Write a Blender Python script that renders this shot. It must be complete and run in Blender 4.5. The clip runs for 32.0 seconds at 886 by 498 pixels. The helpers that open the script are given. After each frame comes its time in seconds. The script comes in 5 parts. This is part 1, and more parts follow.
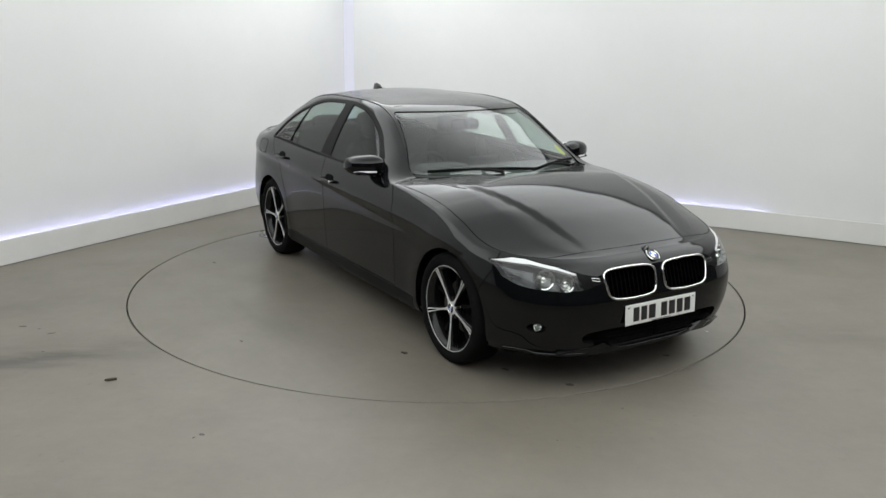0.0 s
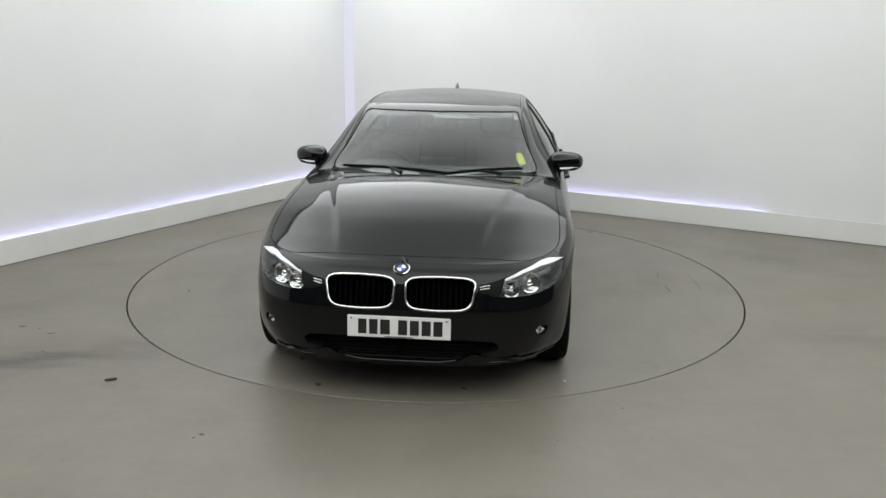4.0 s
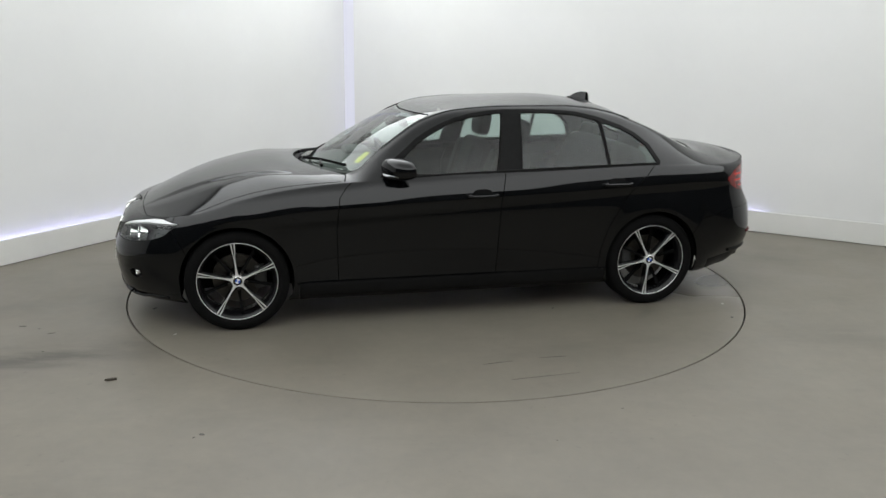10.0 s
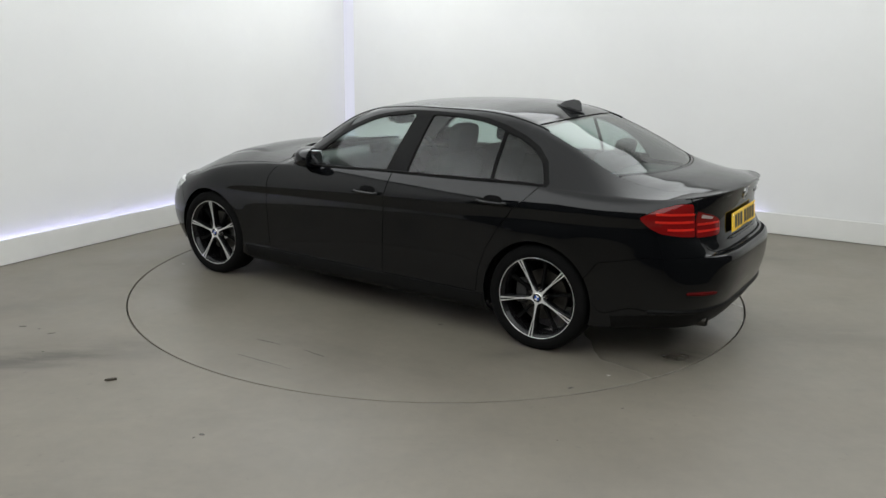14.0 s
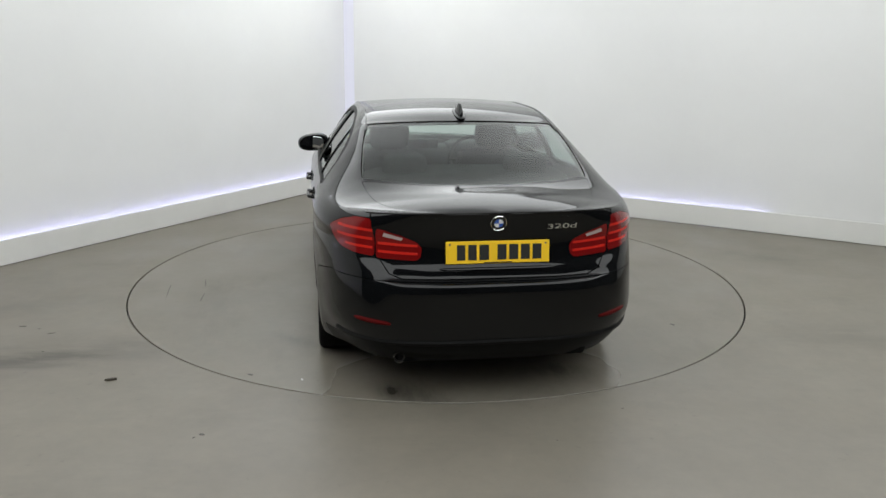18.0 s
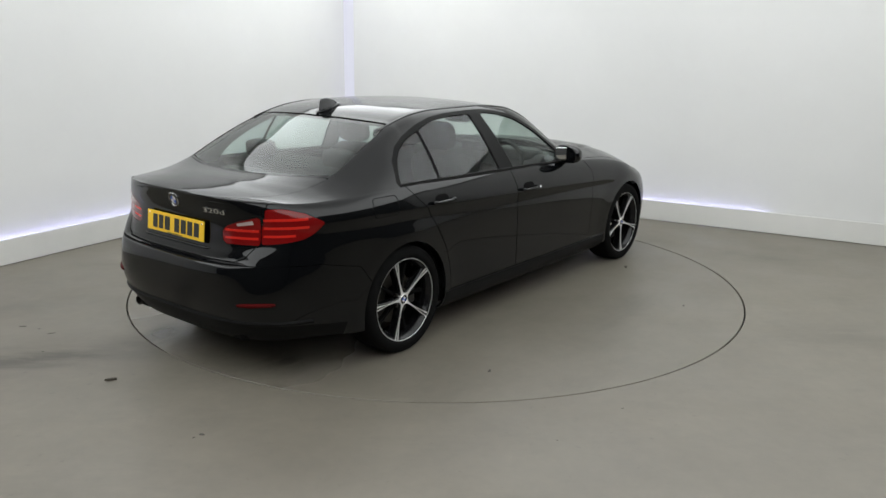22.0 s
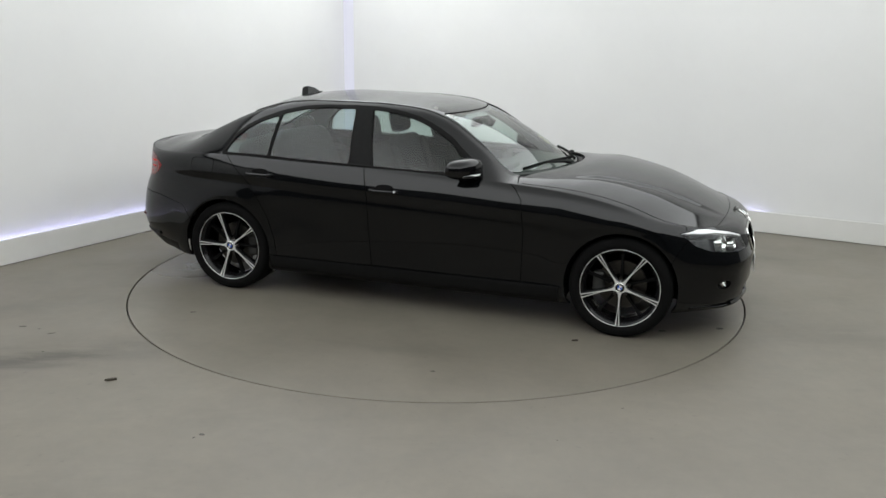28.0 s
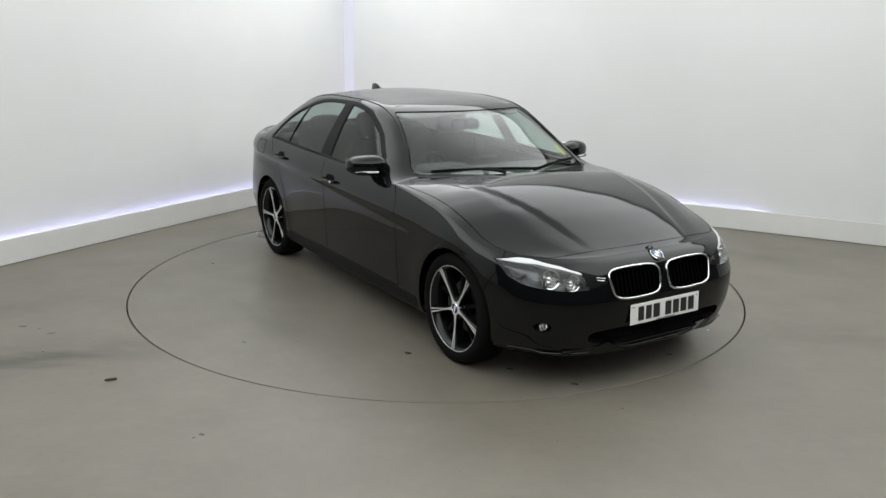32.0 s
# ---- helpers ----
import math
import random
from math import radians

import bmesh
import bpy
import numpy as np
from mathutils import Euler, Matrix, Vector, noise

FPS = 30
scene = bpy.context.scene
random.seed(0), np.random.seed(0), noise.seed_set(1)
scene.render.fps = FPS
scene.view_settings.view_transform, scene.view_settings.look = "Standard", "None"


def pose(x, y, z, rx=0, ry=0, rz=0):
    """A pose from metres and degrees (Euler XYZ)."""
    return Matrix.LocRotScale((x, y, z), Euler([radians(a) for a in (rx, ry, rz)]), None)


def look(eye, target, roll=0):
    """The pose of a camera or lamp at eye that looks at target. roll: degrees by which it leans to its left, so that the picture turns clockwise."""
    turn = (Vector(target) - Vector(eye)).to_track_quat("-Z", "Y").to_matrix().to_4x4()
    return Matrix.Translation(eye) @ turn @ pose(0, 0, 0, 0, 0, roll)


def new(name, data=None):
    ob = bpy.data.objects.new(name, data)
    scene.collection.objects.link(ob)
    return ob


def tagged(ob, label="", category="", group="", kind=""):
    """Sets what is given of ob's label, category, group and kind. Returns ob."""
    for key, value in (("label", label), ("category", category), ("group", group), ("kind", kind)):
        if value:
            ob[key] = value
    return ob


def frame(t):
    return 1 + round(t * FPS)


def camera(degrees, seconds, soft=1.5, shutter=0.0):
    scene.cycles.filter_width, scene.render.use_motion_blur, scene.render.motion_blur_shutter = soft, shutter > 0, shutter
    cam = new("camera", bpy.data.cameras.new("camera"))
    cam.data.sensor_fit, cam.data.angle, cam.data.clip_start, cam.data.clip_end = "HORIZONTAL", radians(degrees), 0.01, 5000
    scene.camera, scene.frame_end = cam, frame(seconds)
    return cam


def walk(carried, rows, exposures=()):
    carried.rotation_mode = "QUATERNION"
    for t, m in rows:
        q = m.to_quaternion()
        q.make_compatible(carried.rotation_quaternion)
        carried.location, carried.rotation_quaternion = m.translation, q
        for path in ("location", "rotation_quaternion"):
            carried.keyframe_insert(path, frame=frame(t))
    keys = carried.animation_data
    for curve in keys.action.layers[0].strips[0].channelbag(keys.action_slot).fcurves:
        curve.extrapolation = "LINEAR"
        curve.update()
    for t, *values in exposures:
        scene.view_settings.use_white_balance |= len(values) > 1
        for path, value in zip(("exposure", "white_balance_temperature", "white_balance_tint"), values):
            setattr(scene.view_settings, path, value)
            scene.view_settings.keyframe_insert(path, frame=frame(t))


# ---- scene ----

# camera: fixed on the wall opposite the corner, looking down on the turntable
cam = camera(56.61, 32.0, soft=1.5)


def fixed_eye():
    yaw, pitch, roll = 0.0070, -0.2525, 0.0140
    f = Vector((math.sin(yaw) * math.cos(pitch), math.cos(yaw) * math.cos(pitch), math.sin(pitch)))
    eye = Vector((0.0, -6.139, 1.8145))
    return look(eye, eye + f * 5.0, math.degrees(roll))


EYE = fixed_eye()
walk(cam, [(0.0, EYE), (32.0, EYE)], exposures=[(0.0, 0.0), (32.0, 0.0)])

# ------------------------------------------------------------------ light
world = bpy.data.worlds.new("world")
world.use_nodes = True
world.node_tree.nodes["Background"].inputs[0].default_value = (0.02, 0.02, 0.022, 1)
scene.world = world
PANEL_LIGHT = 2.28
COVE_LIGHT = 21.0


# ------------------------------------------------------------------ materials
def mat(name, color, rough=0.5, metal=0.0, coat=0.0, vary=0.0, scale=8.0, bump=0.0, bump_scale=120.0, spec=0.5):
    m = bpy.data.materials.new(name)
    m.use_nodes = True
    nt = m.node_tree
    b = nt.nodes["Principled BSDF"]
    b.inputs["Base Color"].default_value = (*color, 1)
    b.inputs["Roughness"].default_value = rough
    b.inputs["Metallic"].default_value = metal
    b.inputs["Specular IOR Level"].default_value = spec
    b.inputs["Coat Weight"].default_value = coat
    b.inputs["Coat Roughness"].default_value = 0.03
    tc = nt.nodes.new("ShaderNodeTexCoord")
    if vary:
        n1 = nt.nodes.new("ShaderNodeTexNoise")
        n1.inputs["Scale"].default_value = scale
        n1.inputs["Detail"].default_value = 6
        n1.inputs["Roughness"].default_value = 0.65
        nt.links.new(tc.outputs["Object"], n1.inputs["Vector"])
        ramp = nt.nodes.new("ShaderNodeMapRange")
        ramp.inputs["From Min"].default_value, ramp.inputs["From Max"].default_value = 0.3, 0.7
        nt.links.new(n1.outputs["Fac"], ramp.inputs["Value"])
        mix = nt.nodes.new("ShaderNodeMix")
        mix.data_type = "RGBA"
        lo = tuple(c * (1 - vary) for c in color)
        mix.inputs["A"].default_value = (*lo, 1)
        mix.inputs["B"].default_value = (*[min(1, c * (1 + vary * 0.6)) for c in color], 1)
        nt.links.new(ramp.outputs["Result"], mix.inputs["Factor"])
        nt.links.new(mix.outputs["Result"], b.inputs["Base Color"])
        rr = nt.nodes.new("ShaderNodeMapRange")
        rr.inputs["To Min"].default_value, rr.inputs["To Max"].default_value = rough * 0.8, min(1, rough * 1.2)
        nt.links.new(n1.outputs["Fac"], rr.inputs["Value"])
        nt.links.new(rr.outputs["Result"], b.inputs["Roughness"])
    if bump:
        n2 = nt.nodes.new("ShaderNodeTexNoise")
        n2.inputs["Scale"].default_value = bump_scale
        n2.inputs["Detail"].default_value = 3
        nt.links.new(tc.outputs["Object"], n2.inputs["Vector"])
        bp = nt.nodes.new("ShaderNodeBump")
        bp.inputs["Strength"].default_value = bump
        bp.inputs["Distance"].default_value = 0.004
        nt.links.new(n2.outputs["Fac"], bp.inputs["Height"])
        nt.links.new(bp.outputs["Normal"], b.inputs["Normal"])
    return m


def glow(name, color, strength):
    m = bpy.data.materials.new(name)
    m.use_nodes = True
    b = m.node_tree.nodes["Principled BSDF"]
    b.inputs["Base Color"].default_value = (*color, 1)
    b.inputs["Emission Color"].default_value = (*color, 1)
    b.inputs["Emission Strength"].default_value = strength
    return m


def glass(name, tint, gloss_rough=0.0, ior=1.5):
    """Tinted pane: clear transmission under a Fresnel gloss."""
    m = bpy.data.materials.new(name)
    m.use_nodes = True
    nt = m.node_tree
    nt.nodes.clear()
    out = nt.nodes.new("ShaderNodeOutputMaterial")
    tr = nt.nodes.new("ShaderNodeBsdfTransparent")
    tr.inputs["Color"].default_value = (*tint, 1)
    gl = nt.nodes.new("ShaderNodeBsdfGlossy")
    gl.inputs["Roughness"].default_value = gloss_rough
    f0 = ((ior - 1) / (ior + 1)) ** 2
    fr = nt.nodes.new("ShaderNodeLayerWeight")
    fr.inputs["Blend"].default_value = 0.5
    pw = nt.nodes.new("ShaderNodeMath")
    pw.operation = "POWER"
    pw.inputs[1].default_value = 5.0
    ma = nt.nodes.new("ShaderNodeMath")
    ma.operation = "MULTIPLY_ADD"
    ma.inputs[1].default_value, ma.inputs[2].default_value = 1 - f0, f0
    nt.links.new(fr.outputs["Facing"], pw.inputs[0])
    nt.links.new(pw.outputs[0], ma.inputs[0])
    mx = nt.nodes.new("ShaderNodeMixShader")
    nt.links.new(ma.outputs[0], mx.inputs[0])
    nt.links.new(tr.outputs[0], mx.inputs[1])
    nt.links.new(gl.outputs[0], mx.inputs[2])
    nt.links.new(mx.outputs[0], out.inputs[0])
    return m


def floor_material(name, base, streak, stains=(), gloss=(0.36, 0.54), wet=()):
    """Worn grey resin floor: cloudy tone, sweeping scuffs, dark specks."""
    m = bpy.data.materials.new(name)
    m.use_nodes = True
    nt = m.node_tree
    N, L = nt.nodes.new, nt.links.new
    b = nt.nodes["Principled BSDF"]
    tc = N("ShaderNodeTexCoord")

    def noise_node(scale, detail, sx=1.0, sy=1.0, rough=0.6, rot=0.0):
        mp = N("ShaderNodeMapping")
        mp.inputs["Scale"].default_value = (sx, sy, 1)
        mp.inputs["Rotation"].default_value = (0, 0, rot)
        L(tc.outputs["Object"], mp.inputs["Vector"])
        n = N("ShaderNodeTexNoise")
        n.inputs["Scale"].default_value, n.inputs["Detail"].default_value, n.inputs["Roughness"].default_value = scale, detail, rough
        L(mp.outputs["Vector"], n.inputs["Vector"])
        return n.outputs["Fac"]

    def rng(v, a, c, lo, hi):
        r = N("ShaderNodeMapRange")
        for k, x in (("From Min", a), ("From Max", c), ("To Min", lo), ("To Max", hi)):
            r.inputs[k].default_value = x
        L(v, r.inputs["Value"])
        return r.outputs["Result"]

    def mul(a, c):
        n = N("ShaderNodeMath")
        n.operation = "MULTIPLY"
        L(a, n.inputs[0]), L(c, n.inputs[1])
        return n.outputs[0]

    cloud = rng(noise_node(0.55, 5), 0.3, 0.7, 0.93, 1.07)
    fine = mul(rng(noise_node(14.0, 6), 0.25, 0.75, 0.95, 1.05), rng(noise_node(2.6, 7, 1, 1, 0.7), 0.3, 0.7, 0.91, 1.09))
    scuff = rng(noise_node(1.6, 7, 0.5, 2.2, 0.7, streak), 0.54, 0.78, 1.0, 0.86)
    speck = rng(noise_node(22.0, 3, 1, 1, 0.5), 0.66, 0.78, 1.0, 0.80)
    v = mul(mul(cloud, fine), mul(scuff, speck))
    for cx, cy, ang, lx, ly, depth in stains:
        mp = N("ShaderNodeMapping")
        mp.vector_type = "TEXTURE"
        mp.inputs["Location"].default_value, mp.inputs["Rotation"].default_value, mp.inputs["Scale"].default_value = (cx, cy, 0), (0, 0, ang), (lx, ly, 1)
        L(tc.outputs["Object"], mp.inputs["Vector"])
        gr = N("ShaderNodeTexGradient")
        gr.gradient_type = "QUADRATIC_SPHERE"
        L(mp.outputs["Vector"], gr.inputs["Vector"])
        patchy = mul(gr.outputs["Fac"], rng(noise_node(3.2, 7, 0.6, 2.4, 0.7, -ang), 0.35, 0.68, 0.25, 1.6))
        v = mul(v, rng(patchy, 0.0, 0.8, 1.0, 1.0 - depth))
    mix = N("ShaderNodeMix")
    mix.data_type, mix.blend_type = "RGBA", "MULTIPLY"
    mix.inputs["Factor"].default_value = 1.0
    mix.inputs["A"].default_value = (*base, 1)
    L(v, mix.inputs["B"])
    L(mix.outputs["Result"], b.inputs["Base Color"])
    rough = rng(noise_node(1.1, 3, 1, 1, 0.45), 0.25, 0.75, *gloss)
    for cx, cy, lx, ly, low in wet:
        # a polished, oily patch
        mp = N("ShaderNodeMapping")
        mp.vector_type = "TEXTURE"
        mp.inputs["Location"].default_value, mp.inputs["Scale"].default_value = (cx, cy, 0), (lx, ly, 1)
        L(tc.outputs["Object"], mp.inputs["Vector"])
        gr = N("ShaderNodeTexGradient")
        gr.gradient_type = "SPHERICAL"
        L(mp.outputs["Vector"], gr.inputs["Vector"])
        rough = mul(rough, rng(gr.outputs["Fac"], 0.0, 0.45, 1.0, low / gloss[0]))
    L(rough, b.inputs["Roughness"])
    b.inputs["Specular IOR Level"].default_value = 0.5
    bp = N("ShaderNodeBump")
    bp.inputs["Strength"].default_value, bp.inputs["Distance"].default_value = 0.03, 0.01
    L(noise_node(5.0, 4), bp.inputs["Height"])
    L(bp.outputs["Normal"], b.inputs["Normal"])
    return m


M_WALL = mat("matt_white_wall_paint", (0.676, 0.676, 0.666), 0.75, vary=0.03, scale=1.2, bump=0.05, bump_scale=260)
M_GREYWALL = mat("matt_dark_grey_wall_paint", (0.045, 0.045, 0.045), 0.8, vary=0.05, scale=1.2)
M_CEIL = mat("white_ceiling_paint", (0.60, 0.60, 0.59), 0.9, vary=0.03, scale=2)
M_PLINTH = mat("white_gloss_board", (0.64, 0.635, 0.61), 0.45, vary=0.04, scale=2.5)
M_FLOOR = floor_material("grey_resin_floor", (0.137, 0.124, 0.100), 0.35, ((-2.35, -1.74, 0.30, 1.5, 0.42, 0.55), (2.75, 0.78, -0.5, 0.8, 0.30, 0.25), (-3.0, -0.9, 0.4, 1.2, 0.35, 0.22), (2.6, -1.2, 0.2, 1.4, 0.5, 0.14)))
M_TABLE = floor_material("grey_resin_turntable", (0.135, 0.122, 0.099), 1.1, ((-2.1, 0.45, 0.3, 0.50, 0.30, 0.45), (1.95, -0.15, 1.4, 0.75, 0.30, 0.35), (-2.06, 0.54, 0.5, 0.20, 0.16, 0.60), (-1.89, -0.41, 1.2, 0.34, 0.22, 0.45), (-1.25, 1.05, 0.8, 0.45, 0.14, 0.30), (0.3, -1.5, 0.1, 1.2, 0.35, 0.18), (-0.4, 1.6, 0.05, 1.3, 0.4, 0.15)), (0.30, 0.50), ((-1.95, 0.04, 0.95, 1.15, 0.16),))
M_PIT = mat("dark_steel_pit", (0.03, 0.03, 0.03), 0.8)
M_PANEL = glow("ceiling_led_panel", (0.965, 0.995, 1.0), PANEL_LIGHT)


def ring_glow(m, centre, edge, corner):
    """Shapes the unseen ceiling's glow: dimmer over the turntable's middle, so the bonnet reflects dark."""
    nt = m.node_tree
    N, L = nt.nodes.new, nt.links.new
    tc, ln, mr = N("ShaderNodeTexCoord"), N("ShaderNodeVectorMath"), N("ShaderNodeMapRange")
    sep, com = N("ShaderNodeSeparateXYZ"), N("ShaderNodeCombineXYZ")
    ln.operation, mr.interpolation_type = "LENGTH", "SMOOTHSTEP"
    L(tc.outputs["Object"], sep.inputs[0])
    L(sep.outputs[0], com.inputs[0]), L(sep.outputs[1], com.inputs[1])
    off = N("ShaderNodeVectorMath")
    off.operation = "SUBTRACT"
    off.inputs[1].default_value = (0.0, -1.3, 0.0)
    L(com.outputs[0], off.inputs[0])
    L(off.outputs[0], ln.inputs[0])
    for k, v in (("From Min", 0.8), ("From Max", 2.5), ("To Min", centre), ("To Max", edge)):
        mr.inputs[k].default_value = v
    L(ln.outputs["Value"], mr.inputs["Value"])
    # extra glow towards the white corner, added to brighten the walls there
    far, near, mul = N("ShaderNodeVectorMath"), N("ShaderNodeMapRange"), N("ShaderNodeMath")
    far.operation, near.interpolation_type, mul.operation = "DISTANCE", "SMOOTHSTEP", "MULTIPLY"
    far.inputs[1].default_value = (-1.184, 4.138, 0.0)
    L(com.outputs[0], far.inputs[0])
    for k, v in (("From Min", 0.4), ("From Max", 3.6), ("To Min", corner), ("To Max", 1.0)):
        near.inputs[k].default_value = v
    L(far.outputs["Value"], near.inputs["Value"])
    L(mr.outputs["Result"], mul.inputs[0]), L(near.outputs["Result"], mul.inputs[1])
    L(mul.outputs[0], nt.nodes["Principled BSDF"].inputs["Emission Strength"])


ring_glow(M_PANEL, PANEL_LIGHT * 0.37, PANEL_LIGHT * 0.97, 1.75)
M_COVE = glow("bluish_led_strip", (0.52, 0.52, 1.0), COVE_LIGHT)
M_SLOT = glow("bluish_led_slot", (0.84, 0.85, 1.0), 0.50)
M_SLOT.node_tree.nodes["Principled BSDF"].inputs["Base Color"].default_value = (0.30, 0.30, 0.32, 1)
M_PAINT = mat("black_metallic_paint", (0.0013, 0.0016, 0.0021), 0.32, coat=0.72, spec=0.02)
M_PAINT.node_tree.nodes["Principled BSDF"].inputs["Coat IOR"].default_value = 1.5
M_PAINT.node_tree.nodes["Principled BSDF"].inputs["Coat Roughness"].default_value = 0.045
M_SLAT = mat("deep_black_slat", (0.0015, 0.0015, 0.0015), 0.8, spec=0.02)
M_BLACK = mat("satin_black_trim", (0.008, 0.008, 0.008), 0.4, vary=0.2, scale=30, spec=0.06)
M_GLOSSBLACK = mat("gloss_black_plastic", (0.008, 0.008, 0.008), 0.12)
M_RUBBER = mat("black_rubber", (0.006, 0.006, 0.006), 0.8, vary=0.25, scale=40, bump=0.1, bump_scale=300, spec=0.05)
M_DARK = mat("matt_dark_underbody", (0.005, 0.005, 0.005), 0.9, spec=0.08)
M_CHROME = mat("bright_chrome", (0.82, 0.82, 0.80), 0.10, 1.0)
M_ALLOY = mat("machined_alloy_face", (0.66, 0.66, 0.65), 0.34, 0.4, vary=0.06, scale=60)
M_RIMBLACK = mat("gloss_black_alloy", (0.005, 0.005, 0.0055), 0.25, coat=0.2, spec=0.2)
M_DISC = mat("brake_disc_steel", (0.07, 0.066, 0.06), 0.4, 1.0, vary=0.2, scale=50)
M_CALIPER = mat("grey_cast_caliper", (0.06, 0.06, 0.058), 0.55, 0.6, vary=0.25, scale=40)
M_WS = glass("windscreen_glass", (0.80, 0.88, 0.84), ior=1.85)
M_REARGLASS = glass("rear_window_glass", (0.68, 0.78, 0.74), ior=1.7)
M_GLASS = glass("side_window_glass", (0.64, 0.73, 0.70), ior=1.58)
M_LENS = glass("clear_lamp_lens", (0.90, 0.92, 0.92), ior=1.45)
M_SEAT = mat("charcoal_leather", (0.022, 0.024, 0.023), 0.6, vary=0.25, scale=20, bump=0.04, bump_scale=60, spec=0.12)
M_DASH = mat("dark_grey_dashboard", (0.045, 0.049, 0.047), 0.6, vary=0.2, scale=25, bump=0.04, bump_scale=60, spec=0.2)
M_LINING = mat("light_grey_headlining", (0.24, 0.24, 0.23), 0.9, vary=0.08, scale=30)


# ------------------------------------------------------------------ mesh helpers
def mesh_ob(name, verts, faces, material, parent=None, label="", smooth=False, normals=None):
    me = bpy.data.meshes.new(name)
    me.from_pydata([tuple(v) for v in verts], [], [tuple(f) for f in faces])
    if material:
        for m in (material if isinstance(material, (list, tuple)) else [material]):
            me.materials.append(m)
    if smooth or normals is not None:
        me.polygons.foreach_set("use_smooth", [True] * len(me.polygons))
    me.update()
    if normals is not None:
        me.normals_split_custom_set(normals)
    ob = new(name, me)
    if parent is not None:
        ob.parent = parent
    if label:
        tagged(ob, label)
    return ob


def part(name, bm, material, parent=None, label="", smooth=False, angle=None):
    me = bpy.data.meshes.new(name)
    bmesh.ops.recalc_face_normals(bm, faces=bm.faces)
    bm.to_mesh(me)
    bm.free()
    for m in (material if isinstance(material, (list, tuple)) else [material]):
        me.materials.append(m)
    if smooth or angle:
        me.polygons.foreach_set("use_smooth", [True] * len(me.polygons))
        me.set_sharp_from_angle(angle=radians(angle or 35))
    ob = new(name, me)
    if parent is not None:
        ob.parent = parent
    if label:
        tagged(ob, label)
    return ob


def box(bm, x0, x1, y0, y1, z0, z1, bevel=0.0, m=None, seg=2):
    r = bmesh.ops.create_cube(bm, size=1.0)
    vs = r["verts"]
    for v in vs:
        v.co = Vector((x0 + (v.co.x + 0.5) * (x1 - x0), y0 + (v.co.y + 0.5) * (y1 - y0), z0 + (v.co.z + 0.5) * (z1 - z0)))
    if bevel:
        es = list({e for v in vs for e in v.link_edges})
        r = bmesh.ops.bevel(bm, geom=es, offset=bevel, segments=seg, affect="EDGES", profile=0.5)
        vs = list({v for f in r["faces"] for v in f.verts} | {v for v in vs if v.is_valid})
    if m is not None:
        bmesh.ops.transform(bm, matrix=m, verts=vs)
    return vs


def lathe(bm, prof, n, m=None, closed=False):
    """Turns a profile of (radius, height) about z."""
    rings = []
    for r, h in prof:
        rings.append([bm.verts.new((r * math.cos(2 * math.pi * i / n), r * math.sin(2 * math.pi * i / n), h)) for i in range(n)])
    loop = list(zip(rings, rings[1:] + ([rings[0]] if closed else [])))
    for a, b in loop if closed else loop[: len(prof) - 1]:
        for i in range(n):
            j = (i + 1) % n
            bm.faces.new((a[i], a[j], b[j], b[i]))
    if m is not None:
        bmesh.ops.transform(bm, matrix=m, verts=[v for r in rings for v in r])
    return rings


def prism(bm, pts, z0, z1, m=None):
    """Upright prism over a plan outline."""
    a = [bm.verts.new((x, y, z0)) for x, y in pts]
    b = [bm.verts.new((x, y, z1)) for x, y in pts]
    n = len(pts)
    bm.faces.new(a[::-1]), bm.faces.new(b)
    for i in range(n):
        bm.faces.new((a[i], a[(i + 1) % n], b[(i + 1) % n], b[i]))
    if m is not None:
        bmesh.ops.transform(bm, matrix=m, verts=a + b)
    return a + b


def tube(bm, pts, r, n=8, closed=False, flat=1.0):
    """Round bar along a line of points."""
    pts = [Vector(p) for p in pts]
    rings = []
    k = len(pts)
    up = Vector((0, 0, 1))
    for i, p in enumerate(pts):
        d = (pts[(i + 1) % k] - pts[i - 1]) if closed else (pts[min(i + 1, k - 1)] - pts[max(i - 1, 0)])
        d.normalize()
        s = d.cross(up)
        if s.length < 0.05:
            s = d.cross(Vector((1, 0, 0)))
        s.normalize()
        t = s.cross(d)
        rr = r[i] if isinstance(r, (list, tuple)) else r
        rings.append([bm.verts.new(p + rr * (math.cos(2 * math.pi * j / n) * s + flat * math.sin(2 * math.pi * j / n) * t)) for j in range(n)])
    for i in range(k if closed else k - 1):
        a, b = rings[i], rings[(i + 1) % k]
        for j in range(n):
            bm.faces.new((a[j], a[(j + 1) % n], b[(j + 1) % n], b[j]))
    if not closed:
        bm.faces.new(rings[0][::-1]), bm.faces.new(rings[-1])
    return rings


# ------------------------------------------------------------------ the studio room
CORNER = Vector((-1.184, 4.138))
A_L = radians(59.48)
A_R = radians(-28.69)
DL = Vector((math.cos(A_L), math.sin(A_L)))
DR = Vector((math.cos(A_R), math.sin(A_R)))
LEN_L, LEN_R, CEIL_Z = 9.9, 9.2, 3.15
P0 = CORNER
P1 = CORNER - DL * LEN_L
P2 = CORNER + DR * LEN_R
P3 = P1 + DR * LEN_R
CENTRE = (P0 + P1 + P2 + P3) / 4


